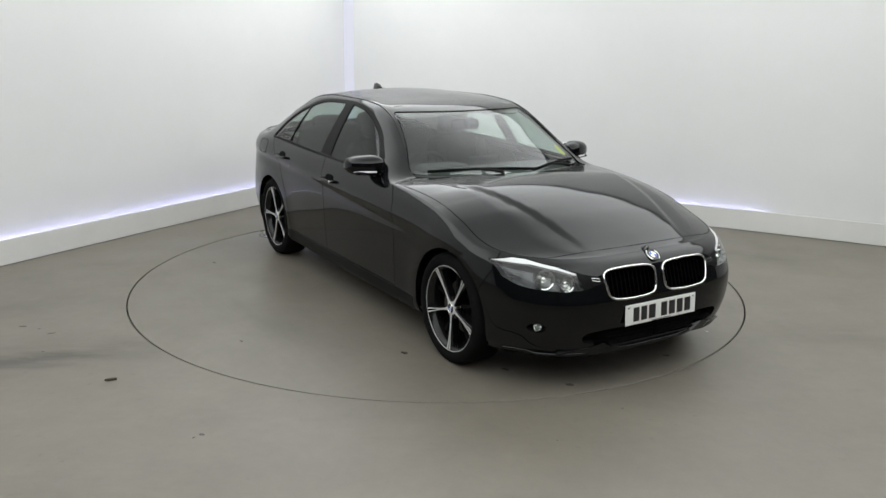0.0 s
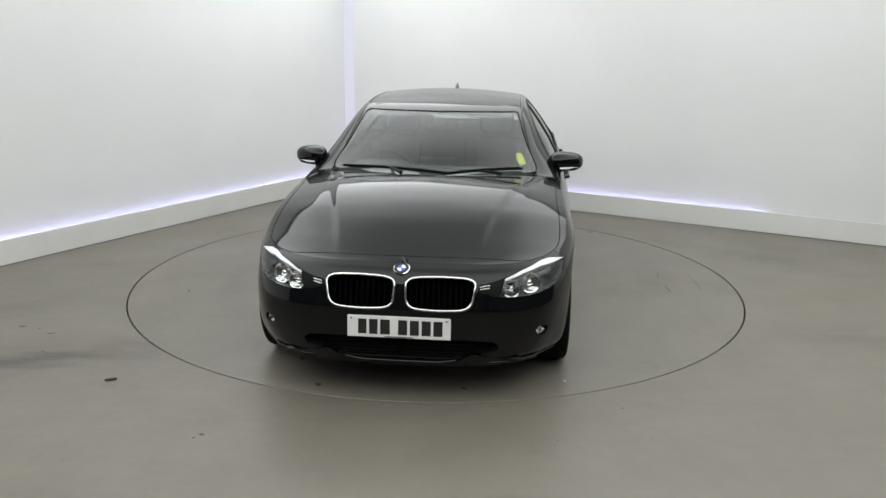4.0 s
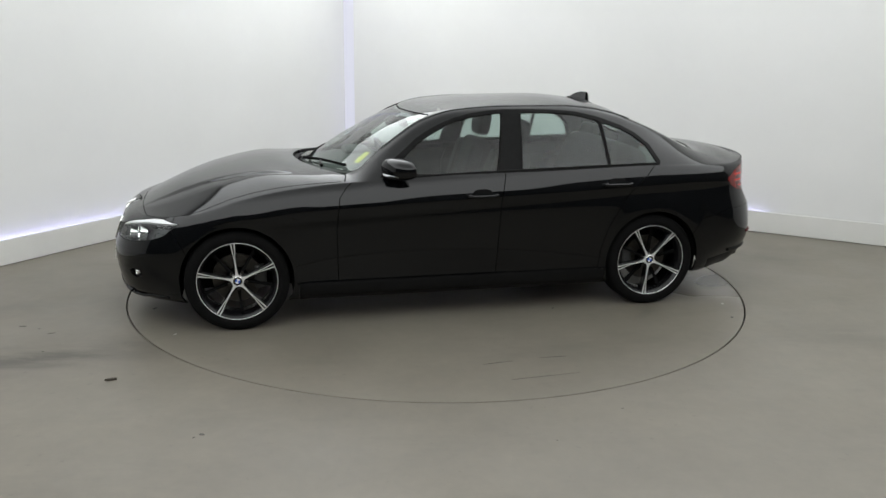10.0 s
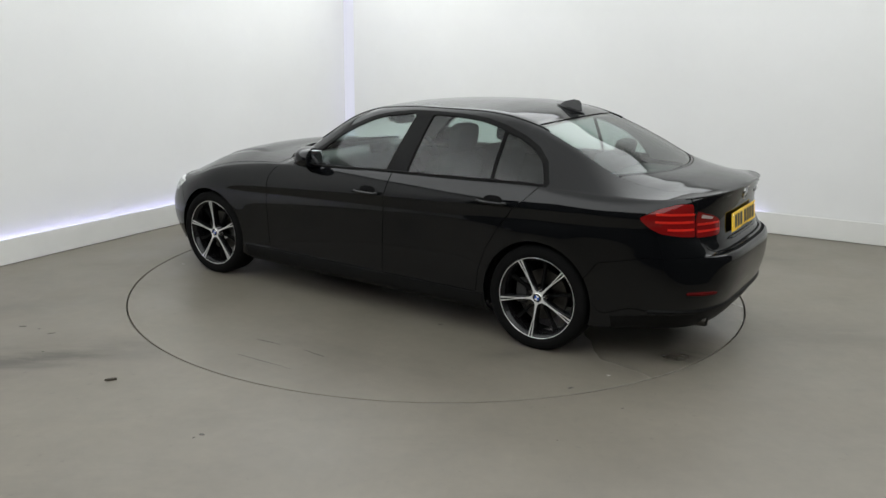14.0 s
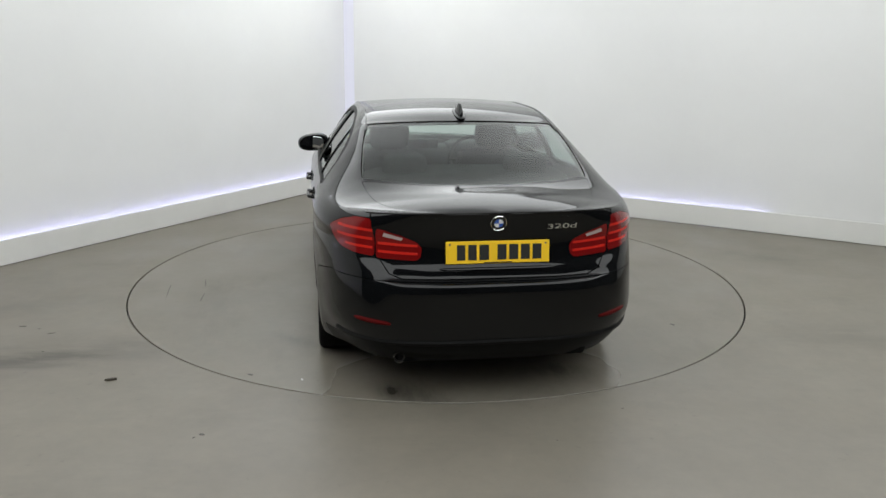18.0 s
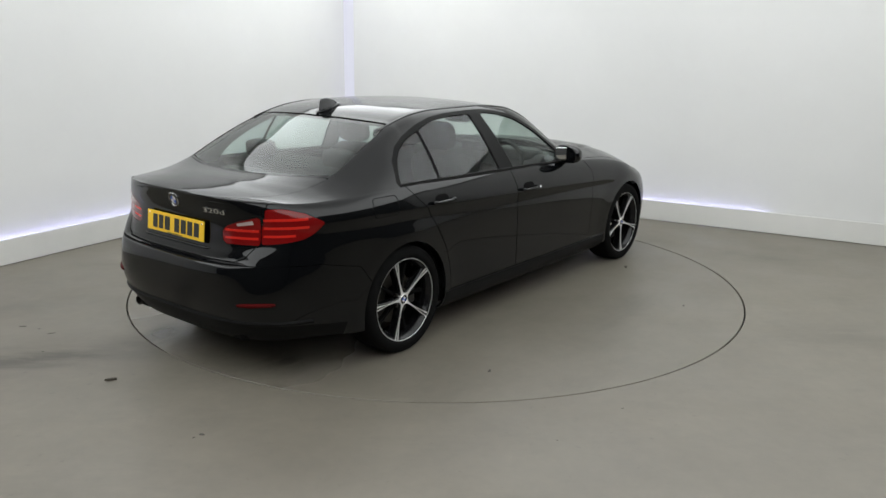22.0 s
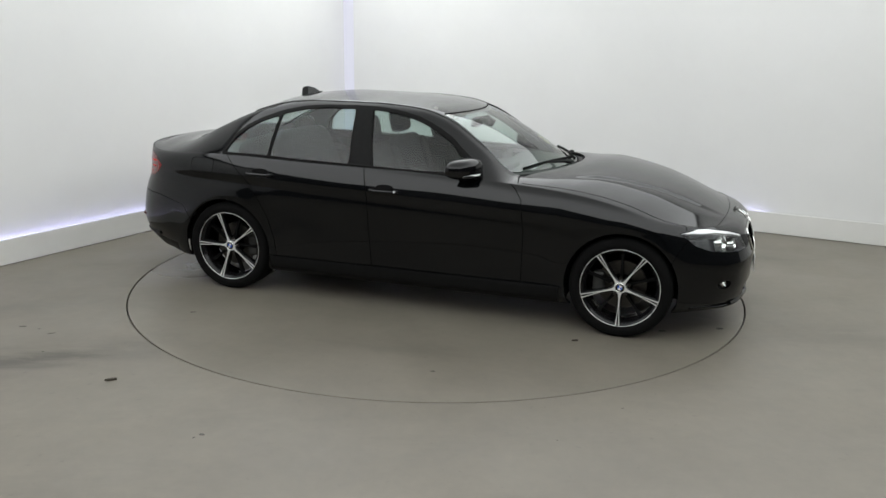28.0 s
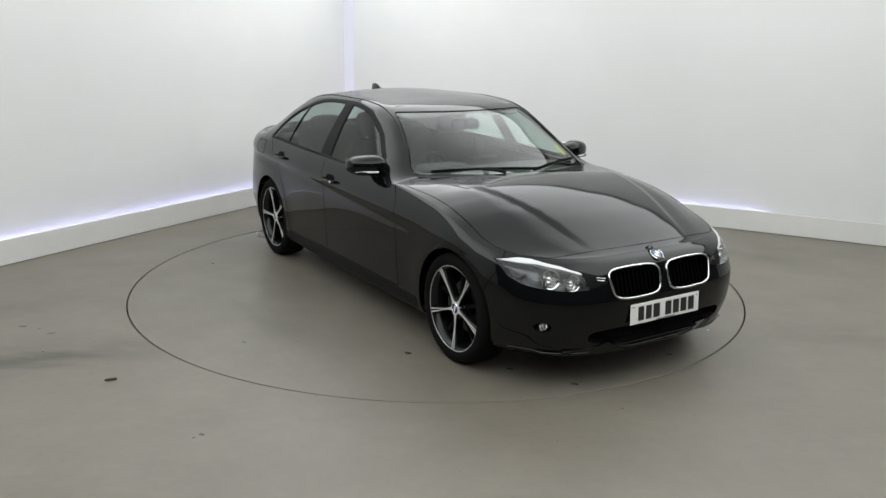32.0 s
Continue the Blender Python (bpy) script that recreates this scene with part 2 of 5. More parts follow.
def wall(name, a, b, thick, z0, z1, label, material=M_WALL):
    d = (b - a).normalized()
    n = Vector((-d.y, d.x))
    if n.dot(CENTRE - a) > 0:
        n = -n
    bm = bmesh.new()
    q = [a, b, b + n * thick, a + n * thick]
    prism(bm, [(p.x, p.y) for p in q], z0, z1)
    return tagged(part(name, bm, material), label, "wall", kind="structure")


N_L = Vector((DL.y, -DL.x))   # into the room from the left wall
N_R = Vector((DR.y, -DR.x))
if N_R.dot(CENTRE - P0) < 0:
    N_R = -N_R
wall("wall_west", P1 - DL * 0.2, P0 + DL * 0.30, 0.15, -0.3, CEIL_Z, "plain white matt painted studio wall")
wall("wall_north", P0 + DR * 0.170, P2 + DR * 0.2, 0.15, -0.3, CEIL_Z, "plain white matt painted studio wall")
wall("wall_south", P1 - DL * 0.0, P3, 0.15, -0.3, CEIL_Z, "plain dark grey painted studio wall", M_GREYWALL)
wall("wall_east", P2, P3, 0.15, -0.3, CEIL_Z, "plain dark grey painted studio wall", M_GREYWALL)
wall("wall_corner_back", P0 + DL * 0.30, P0 + DL * 0.30 + DR * 0.5, 0.1, -0.3, CEIL_Z, "narrow light slot behind the white wall corner")


def plinth(name, a, d, n, length):
    bm = bmesh.new()
    o, t = a + n * 0.035, 0.022
    q = [o, o + d * length, o + d * length + n * t, o + n * t]
    prism(bm, [(p.x, p.y) for p in q], 0.004, 0.205)
    bmesh.ops.bevel(bm, geom=[e for e in bm.edges], offset=0.003, segments=2, affect="EDGES")
    return tagged(part(name, bm, M_PLINTH), "low white painted plinth board along the wall foot", "skirting", kind="structure")


plinth("baseboard_west", P1, DL, N_L, LEN_L - 0.06)
plinth("baseboard_north", P0 + DR * 0.03, DR, N_R, LEN_R - 0.05)


def strip(name, a, d, n, s0, s1, z, label, material=M_COVE):
    bm = bmesh.new()
    q = [a + d * s0 + n * 0.008, a + d * s1 + n * 0.008, a + d * s1 + n * 0.026, a + d * s0 + n * 0.026]
    prism(bm, [(p.x, p.y) for p in q], z - 0.008, z)
    return tagged(part(name, bm, material), label, "led strip")


strip("led_strip", P1, DL, N_L, 0.05, LEN_L - 0.1, 0.115, "bluish white led strip glowing behind the plinth")
strip("led_strip", P0, DR, N_R, 0.10, 4.98, 0.115, "bluish white led strip glowing behind the plinth, ending partway")
bm = bmesh.new()
q = [P0 + DL * 0.030 + DR * 0.003, P0 + DL * 0.045 + DR * 0.003, P0 + DL * 0.045 + DR * 0.168, P0 + DL * 0.030 + DR * 0.168]
prism(bm, [(p.x, p.y) for p in q], 0.02, CEIL_Z - 0.02)
tagged(part("led_strip", bm, M_SLOT), "upright bluish led strip hidden in the wall corner slot", "led strip")

# ceiling and its light panels
bm = bmesh.new()
ring = [P1 - DL * 0.2 - DR * 0.2, P3 - DL * 0.2 + DR * 0.2, P2 + DR * 0.2 + DL * 0.4, P0 + DL * 0.4 - DR * 0.2]
prism(bm, [(p.x, p.y) for p in ring], CEIL_Z, CEIL_Z + 0.12)
tagged(part("ceiling", bm, M_CEIL), "plain white painted studio ceiling", "ceiling", kind="structure")


def inset(d):
    return [P1 + DL * d + DR * d, P3 + DL * d - DR * d, P2 - DL * d - DR * d, P0 - DL * d + DR * d]


# unseen; one glowing sheet in place of lamps known only from the car's reflections
lamp = tagged(new("ceiling_light"), "wide frosted white glowing ceiling, unseen, added to light the whole studio", "ceiling light")
bm = bmesh.new()
prism(bm, [(p.x, p.y) for p in inset(0.12)], CEIL_Z - 0.06, CEIL_Z - 0.03)
part("diffuser", bm, M_PANEL, lamp)
for k in range(4):
    bm = bmesh.new()
    o, i = inset(0.05), inset(0.12)
    q = [o[k], o[(k + 1) % 4], i[(k + 1) % 4], i[k]]
    prism(bm, [(p.x, p.y) for p in q], CEIL_Z - 0.07, CEIL_Z - 0.002)
    part("frame", bm, M_PLINTH, lamp)

# floor with a round opening, the pit under it, and the turntable
R_TABLE, R_HOLE = 2.2535, 2.2645


def ring_floor():
    n = 128
    bm = bmesh.new()
    inner = [Vector((R_HOLE * math.cos(2 * math.pi * i / n), R_HOLE * math.sin(2 * math.pi * i / n))) for i in range(n)]
    c4 = [P1 - DL * 0.2 - DR * 0.2, P3 - DL * 0.2 + DR * 0.2, P2 + DR * 0.2 + DL * 0.5, P0 + DL * 0.5 - DR * 0.2]

    def outwards(d):
        best = 1e9
        for k in range(4):
            a, b = c4[k], c4[(k + 1) % 4]
            e = b - a
            den = d.x * e.y - d.y * e.x
            if abs(den) > 1e-9:
                t = (a.x * e.y - a.y * e.x) / den
                s = (a.x * d.y - a.y * d.x) / den
                if t > 0 and -1e-6 <= s <= 1 + 1e-6:
                    best = min(best, t)
        return d * best

    top, out, low = [], [], []
    for p in inner:
        o = outwards(p.normalized())
        top.append(bm.verts.new((p.x, p.y, 0)))
        out.append(bm.verts.new((o.x, o.y, 0)))
        low.append(bm.verts.new((p.x, p.y, -0.06)))
    corner = [bm.verts.new((p.x, p.y, 0)) for p in c4]
    ang = lambda v: math.atan2(v.co.y, v.co.x) % (2 * math.pi)
    for i in range(n):
        j = (i + 1) % n
        bm.faces.new((top[i], top[j], low[j], low[i]))
        a0, a1 = ang(out[i]), ang(out[j])
        if a1 < a0:
            a1 += 2 * math.pi
        mid = [c for c in corner if a0 + 1e-6 < ang(c) < a1 - 1e-6 or a0 < ang(c) + 2 * math.pi < a1]
        bm.faces.new([top[i], out[i], *mid[:1], out[j], top[j]])
    for f in bm.faces:
        if f.normal.z < -0.5:
            f.normal_flip()
    return tagged(part("floor", bm, M_FLOOR), "worn grey resin floor with scuffs and a round opening", "floor", kind="structure")


ring_floor()
bm = bmesh.new()
lathe(bm, [(0.001, -0.12), (2.6, -0.12), (2.6, -0.061), (R_HOLE + 0.004, -0.061)], 64)
tagged(part("turntable_pit", bm, M_PIT), "dark steel pit under the turntable", "pit", kind="structure")
bm = bmesh.new()
lathe(bm, [(0.001, 0.0), (R_TABLE * 0.5, 0.0), (R_TABLE - 0.002, 0.0), (R_TABLE, -0.002), (R_TABLE, -0.05), (0.001, -0.05)], 160)
bmesh.ops.remove_doubles(bm, verts=bm.verts, dist=0.004 * 0.3)
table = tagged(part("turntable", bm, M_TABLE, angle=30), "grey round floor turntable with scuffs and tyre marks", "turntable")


def blot(name, x, y, length, width, ang, material, parent, label="", seed=1, z=0.0012):
    """A small flat scrap or mark with a ragged outline."""
    rnd = random.Random(seed)
    bm = bmesh.new()
    pts = []
    for i in range(14):
        a = 2 * math.pi * i / 14
        k = 0.4 + 0.45 * rnd.random()
        u, v = length / 2 * k * math.cos(a), width / 2 * k * math.sin(a)
        pts.append((x + u * math.cos(ang) - v * math.sin(ang), y + u * math.sin(ang) + v * math.cos(ang)))
    prism(bm, pts, 0.0002, z)
    return part(name, bm, material, parent, label)


M_MARK = mat("dark_floor_mark", (0.055, 0.052, 0.046), 0.7, vary=0.3, scale=60)
M_LEAF = mat("dry_leaf_scrap", (0.040, 0.032, 0.022), 0.8, vary=0.4, scale=80)
M_CHIP = mat("pale_paint_chip", (0.60, 0.60, 0.58), 0.6)
for k, (x, y, l, w, a) in enumerate(((-1.25, -1.38, 0.060, 0.026, 0.4), (0.05, 1.75, 0.26, 0.010, 0.1), (-0.31, 1.73, 0.24, 0.010, -0.05), (-0.13, 1.99, 0.6, 0.005, 0.05), (-0.62, 0.88, 0.05, 0.02, 0.8), (2.10, -0.42, 0.07, 0.05, 0.2), (2.05, 0.36, 0.06, 0.04, 1.0), (1.75, -0.60, 0.09, 0.05, 0.5), (-1.75, 1.30, 0.05, 0.03, 0.9), (0.6, -1.75, 0.05, 0.02, 0.3))):
    blot("scuff_mark", x, y, l, w, a, M_MARK, table, seed=k)
blot("leaf_scrap", 1.26, -0.98, 0.065, 0.035, 0.6, M_LEAF, table, "dry brown leaf scrap", 21, 0.006)
blot("paint_chip", -1.85, 1.02, 0.030, 0.016, 0.3, M_CHIP, table, "pale paint chip", 22)
blot("paint_chip", 1.88, 0.90, 0.030, 0.016, 0.3, M_CHIP, table, "pale paint chip", 23)
scrap = blot("floor_debris", -1.75, -2.02, 0.085, 0.026, 0.35, M_LEAF, None, "", 24, 0.010)
tagged(scrap, "small dark dry leaf scrap lying on the grey floor", "debris")
floor_ob = bpy.data.objects["floor"]
for k, (x, y, l, w, a) in enumerate(((-2.39, -1.32, 0.07, 0.016, 0.3), (-2.62, -1.20, 0.08, 0.018, 0.1), (-2.50, -1.24, 0.03, 0.012, 0.1), (-1.09, -2.63, 0.040, 0.030, 0.2), (-1.12, -2.66, 0.02, 0.015, 0.2), (0.57, -2.65, 0.016, 0.010, 0), (0.95, -2.30, 0.02, 0.008, 0), (-2.30, -1.62, 0.022, 0.012, 0.2))):
    blot("scuff_mark", x, y, l, w, a, M_MARK, floor_ob, seed=40 + k)


# ------------------------------------------------------------------ the car: a four-door saloon
# Car space: x forward from the middle of the wheelbase, y to its left, z up from the floor.
class Curve:
    """Smooth monotone curve through a few (x, value) knots."""

    def __init__(self, *knots):
        k = sorted(knots)
        self.x = np.array([a for a, _ in k], float)
        self.v = np.array([b for _, b in k], float)
        h, d = np.diff(self.x), np.diff(self.v) / np.diff(self.x)
        m = np.zeros(len(k))
        m[0], m[-1] = d[0], d[-1]
        for i in range(1, len(k) - 1):
            if d[i - 1] * d[i] > 0:
                w1, w2 = 2 * h[i] + h[i - 1], h[i] + 2 * h[i - 1]
                m[i] = (w1 + w2) / (w1 / d[i - 1] + w2 / d[i])
        self.m = m

    def __call__(self, x):
        x = np.clip(np.asarray(x, float), self.x[0], self.x[-1])
        i = np.clip(np.searchsorted(self.x, x) - 1, 0, len(self.x) - 2)
        h = self.x[i + 1] - self.x[i]
        t = (x - self.x[i]) / h
        a, b = self.v[i], self.v[i + 1]
        return (a * (1 + 2 * t) * (1 - t) ** 2 + b * t * t * (3 - 2 * t) + h * self.m[i] * t * (1 - t) ** 2 + h * self.m[i + 1] * t * t * (t - 1))


def step(a, b, x):
    t = np.clip((x - a) / (b - a), 0, 1)
    return t * t * (3 - 2 * t)


XA = 1.20                      # where the corners of the plan begin
NF, NR = 2.5, 3.3              # squareness of the nose and of the tail in plan


def corner_table(length, width, n):
    a = np.linspace(0, math.pi / 2, 4001)
    u, v = length * np.sin(a) ** (2 / n), width * np.cos(a) ** (2 / n)
    return a, np.concatenate([[0], np.cumsum(np.hypot(np.diff(u), np.diff(v)))])


AF, SF = corner_table(0.98, 0.885, NF)
AR, SR = corner_table(1.20, 0.89, NR)
PF, PR = XA + SF[-1], -XA - SR[-1]

nose_x = Curve((0.14, 2.06), (0.20, 2.12), (0.245, 2.155), (0.30, 2.165), (0.36, 2.175), (0.46, 2.182), (0.50, 2.180), (0.535, 2.170), (0.60, 2.152), (0.66, 2.124), (0.685, 2.100), (0.71, 2.05), (0.80, 1.95), (1.0, 1.90))
tail_x = Curve((0.14, 2.22), (0.22, 2.305), (0.30, 2.365), (0.38, 2.392), (0.50, 2.418), (0.60, 2.424), (0.640, 2.418), (0.654, 2.410), (0.664, 2.362), (0.672, 2.350), (0.70, 2.343), (0.75, 2.325), (0.85, 2.318), (0.93, 2.330), (0.97, 2.345), (1.0, 2.360), (1.06, 2.362))
width_z = Curve((0.14, 0.76), (0.17, 0.82), (0.205, 0.865), (0.25, 0.876), (0.30, 0.880), (0.42, 0.887), (0.60, 0.895), (0.72, 0.900), (0.765, 0.905), (0.785, 0.9035), (0.82, 0.8945), (0.86, 0.881), (0.90, 0.864), (0.94, 0.843), (1.0, 0.808), (1.1, 0.75))
width_x = Curve((-1.2, 0.992), (-0.6, 1.0), (0.2, 1.0), (0.8, 0.992), (1.2, 0.985))
crease_z = Curve((-2.2, 0.105), (-1.1, 0.068), (0.0, 0.025), (0.9, -0.02), (1.6, -0.06))
belt_z = Curve((PR, 1.000), (-2.75, 0.998), (-2.4, 0.985), (-2.1, 0.968), (-1.6, 0.985), (-1.39, 0.986), (-0.9, 0.972), (-0.48, 0.960), (0.25, 0.938), (0.65, 0.922), (1.0, 0.892), (1.4, 0.825), (1.74, 0.738), (2.0, 0.712), (2.3, 0.706), (PF, 0.706))
edge_ratio = Curve((PR, 0.75), (-2.3, 0.75), (-2.0, 0.77), (-1.8, 0.765), (-1.6, 0.74), (-1.3, 0.70), (-1.0, 0.68), (-0.8, 0.672), (-0.2, 0.675), (0.145, 0.695), (0.41, 0.76), (0.62, 0.835), (0.70, 0.84), (0.80, 0.80), (1.0, 0.72), (1.5, 0.68), (PF, 0.66))
edge_z = Curve((PR, 0.9995), (-2.4, 0.990), (-2.1, 0.995), (-1.95, 1.017), (-1.8, 1.065), (-1.6, 1.157), (-1.4, 1.242), (-1.2, 1.310), (-1.0, 1.352), (-0.8, 1.367), (-0.4, 1.368), (-0.05, 1.346), (0.145, 1.292), (0.41, 1.128), (0.62, 0.975), (0.68, 0.947), (0.78, 0.946), (1.0, 0.948), (1.4, 0.888), (1.74, 0.786), (2.0, 0.736), (2.3, 0.713), (PF, 0.7062))
mid_x = Curve((PR, -2.347), (-2.4, -2.27), (-2.0, -2.10), (-1.75, -1.90), (-1.2, -1.26), (-1.0, -1.03), (-0.5, -0.46), (-0.1, 0.0), (0.08, 0.20), (0.145, 0.28), (0.41, 0.66), (0.62, 0.93), (0.66, 0.965), (0.75, 1.045), (1.0, 1.25), (1.4, 1.60), (1.74, 1.86), (2.0, 1.975), (2.3, 2.03), (PF, 2.056))
mid_z = Curve((-2.347, 1.0), (-2.27, 1.018), (-2.1, 1.043), (-1.95, 1.056), (-1.90, 1.070), (-1.65, 1.182), (-1.45, 1.262), (-1.27, 1.333), (-1.15, 1.370), (-1.0, 1.394), (-0.8, 1.408), (-0.4, 1.398), (-0.1, 1.375), (0.1, 1.344), (0.20, 1.316), (0.40, 1.240), (0.66, 1.112), (0.93, 0.966), (0.965, 0.982), (1.07, 0.983), (1.25, 0.967), (1.49, 0.922), (1.70, 0.858), (1.90, 0.776), (2.0, 0.730), (2.056, 0.706))
cabin = Curve((-2.2, 0.0), (-1.75, 1.0), (0.62, 1.0), (0.85, 0.0))
nose_n = Curve((0.15, 3.3), (0.35, 3.8), (0.52, 3.65), (0.64, 3.3), (0.72, 2.95), (1.0, 2.6))
tail_n = Curve((0.15, 3.6), (0.40, 3.75), (0.55, 3.6), (0.72, 3.45), (1.0, 3.3))
tail_side = Curve((0.14, 2.22), (0.22, 2.305), (0.30, 2.365), (0.40, 2.400), (0.50, 2.414), (0.60, 2.404), (0.70, 2.378), (0.80, 2.345), (0.90, 2.330), (0.97, 2.345), (1.0, 2.360), (1.06, 2.362))
front_tuck = Curve((1.2, 0.0), (1.65, 0.0), (1.9, 1.0), (PF, 1.0))
rear_tuck = Curve((PR, 1.0), (-2.1, 1.0), (-1.75, 0.0), (-1.2, 0.0))
shoulder = Curve((PR, 0.030), (-2.4, 0.045), (-2.0, 0.045), (-1.55, 0.020), (-1.35, 0.006), (0.5, 0.006), (0.75, 0.016), (1.5, 0.020), (2.0, 0.012), (PF, 0.010))
bulge = Curve((-2.2, 0.0), (-1.7, 0.012), (-1.2, 0.020), (0.4, 0.018), (0.62, 0.006), (0.9, 0.015), (1.6, 0.016), (1.9, 0.008), (PF, 0.004))


def tub(p, z):
    """The lower body: p runs round the car (p = x along the flanks), z is the height."""
    p, z = np.broadcast_arrays(np.asarray(p, float), np.asarray(z, float))
    zz = z - crease_z(p) * step(0.42, 0.72, z)
    w = width_z(zz) * width_x(p)
    hollow = (0.005 + 0.008 * np.exp(-((p + 1.45) / 0.42) ** 2)) * step(-2.15, -1.85, p) * step(1.25, 0.9, p)
    w = w - hollow * np.exp(-((z - crease_z(p) - 0.722) / 0.042) ** 2)
    w = w + 0.005 * step(0.300, 0.280, z) * step(-1.15, -1.0, p) * step(1.12, 0.98, p)
    k = np.clip((z - (belt_z(p) - 0.08)) / 0.08, 0, 1)
    tuck = shoulder(p) * (1 - np.sqrt(np.maximum(1 - 0.98 * k * k, 0.0)))
    low_f = front_tuck(p) * 0.025 * np.clip((0.48 - z) / 0.24, 0, 1.3) ** 1.5
    low_r = rear_tuck(p) * 0.070 * np.clip((0.42 - z) / 0.18, 0, 1.3) ** 1.4
    w = w - tuck - low_f - low_r
    x, y = p.copy(), w.copy()
    f = p > XA
    a = np.interp(p[f] - XA, SF, AF)
    x[f] = XA + (nose_x(z[f]) - XA - 0.3 * tuck[f]) * np.sin(a) ** (2 / nose_n(z[f]))
    y[f] = w[f] * np.clip(np.cos(a), 0, 1) ** (2 / nose_n(z[f]))
    b = p < -XA
    a = np.interp(-XA - p[b], SR, AR)
    y0 = w[b] * np.clip(np.cos(a), 0, 1) ** (2 / tail_n(z[b]))
    edge = np.interp(z[b], (0.66, 0.757, 0.85), (0.485, 0.575, 0.60))
    g = step(0.14, -0.03, y0 - edge)
    x[b] = -XA - (g * tail_x(z[b]) + (1 - g) * tail_side(z[b]) - XA - 0.5 * tuck[b]) * np.sin(a) ** (2 / tail_n(z[b]))
    y[b] = w[b] * np.clip(np.cos(a), 0, 1) ** (2 / tail_n(z[b]))
    for cx in (1.405, -1.405):
        d = np.hypot(x - cx, z - 0.318)
        y = y + 0.010 * np.exp(-((d - 0.35) / 0.10) ** 2) * step(0.1, 0.3, z) * step(0.5, 0.7, y)
    return np.stack([x, y, z], -1)


def top_raw(p, v):
    s = tub(p, belt_z(p))
    xc, zc = mid_x(p), mid_z(mid_x(p))
    r = edge_ratio(p)
    ye, ze = s[..., 1] * r, edge_z(p)
    g = cabin(p)
    xe = g * s[..., 0] + (1 - g) * (xc + (s[..., 0] - xc) * r ** 2)
    t = np.clip(v, 0, 1)
    side = np.stack([s[..., 0] + (xe - s[..., 0]) * t, s[..., 1] + (ye - s[..., 1]) * t + bulge(p) * 4 * t * (1 - t), s[..., 2] + (ze - s[..., 2]) * t], -1)
    k = np.maximum(2 - v, -1)
    over = np.stack([xc + (xe - xc) * k ** 2, ye * k, zc - (zc - ze) * k ** 2], -1)
    return np.where((v <= 1)[..., None], side, over)


def top(p, v):
    """Bonnet, glasshouse, roof and boot: v = 0 at the belt, 1 at the roof rail, 2 on the centre line."""
    p, v = np.broadcast_arrays(np.asarray(p, float), np.asarray(v, float))
    d = np.minimum(0.085, np.maximum(np.minimum(v, 2 - v), 0))
    q = sum(w * top_raw(p, v + k * d) for k, w in ((-1, 0.12), (-0.5, 0.23), (0, 0.30), (0.5, 0.23), (1, 0.12)))
    x, y = q[..., 0], np.abs(q[..., 1])
    crease = 0.62 - 0.27 * (x - 0.9) / 1.1
    lift = 0.013 * step(crease + 0.030, crease - 0.022, y) * step(0.98, 1.2, x) * step(2.05, 1.7, x)
    q[..., 2] += lift
    return q


def unit_normals(fn, p, q, lo, hi):
    e = 1.5e-3
    pc, qc = np.clip(p, lo + 2 * e, hi - 2 * e), q
    a = fn(pc + e, qc) - fn(pc - e, qc)
    b = fn(pc, qc + e) - fn(pc, qc - e)
    n = np.cross(a, b)
    n /= np.maximum(np.linalg.norm(n, axis=-1, keepdims=True), 1e-12)
    return n


def p_of_y(y, z, rear=False):
    """The p at which the corner stands y from the centre line at height z."""
    if rear:
        grid = np.linspace(PR, -XA, 1500)
        return float(np.interp(y, tub(grid, np.full_like(grid, z))[:, 1], grid))
    grid = np.linspace(PF, XA, 1500)
    return float(np.interp(y, tub(grid, np.full_like(grid, z))[:, 1], grid))


def p_of_x(x, z):
    grid = np.linspace(PR, PF, 3000)
    return float(np.interp(x, tub(grid, np.full_like(grid, z))[:, 0], grid))


def v_of_z(p, z):
    """The v on the flank of the glasshouse at height z."""
    g = np.linspace(0, 1.0, 200)
    return float(np.interp(z, top(np.full_like(g, p), g)[:, 2], g))


# -------- flat panels cut to outline, then laid on the surface
def flat_grid(ps, qs):
    bm = bmesh.new()
    vs = [[bm.verts.new((p, q, 0)) for q in qs] for p in ps]
    for i in range(len(ps) - 1):
        for j in range(len(qs) - 1):
            bm.faces.new((vs[i][j], vs[i + 1][j], vs[i + 1][j + 1], vs[i][j + 1]))
    return bm


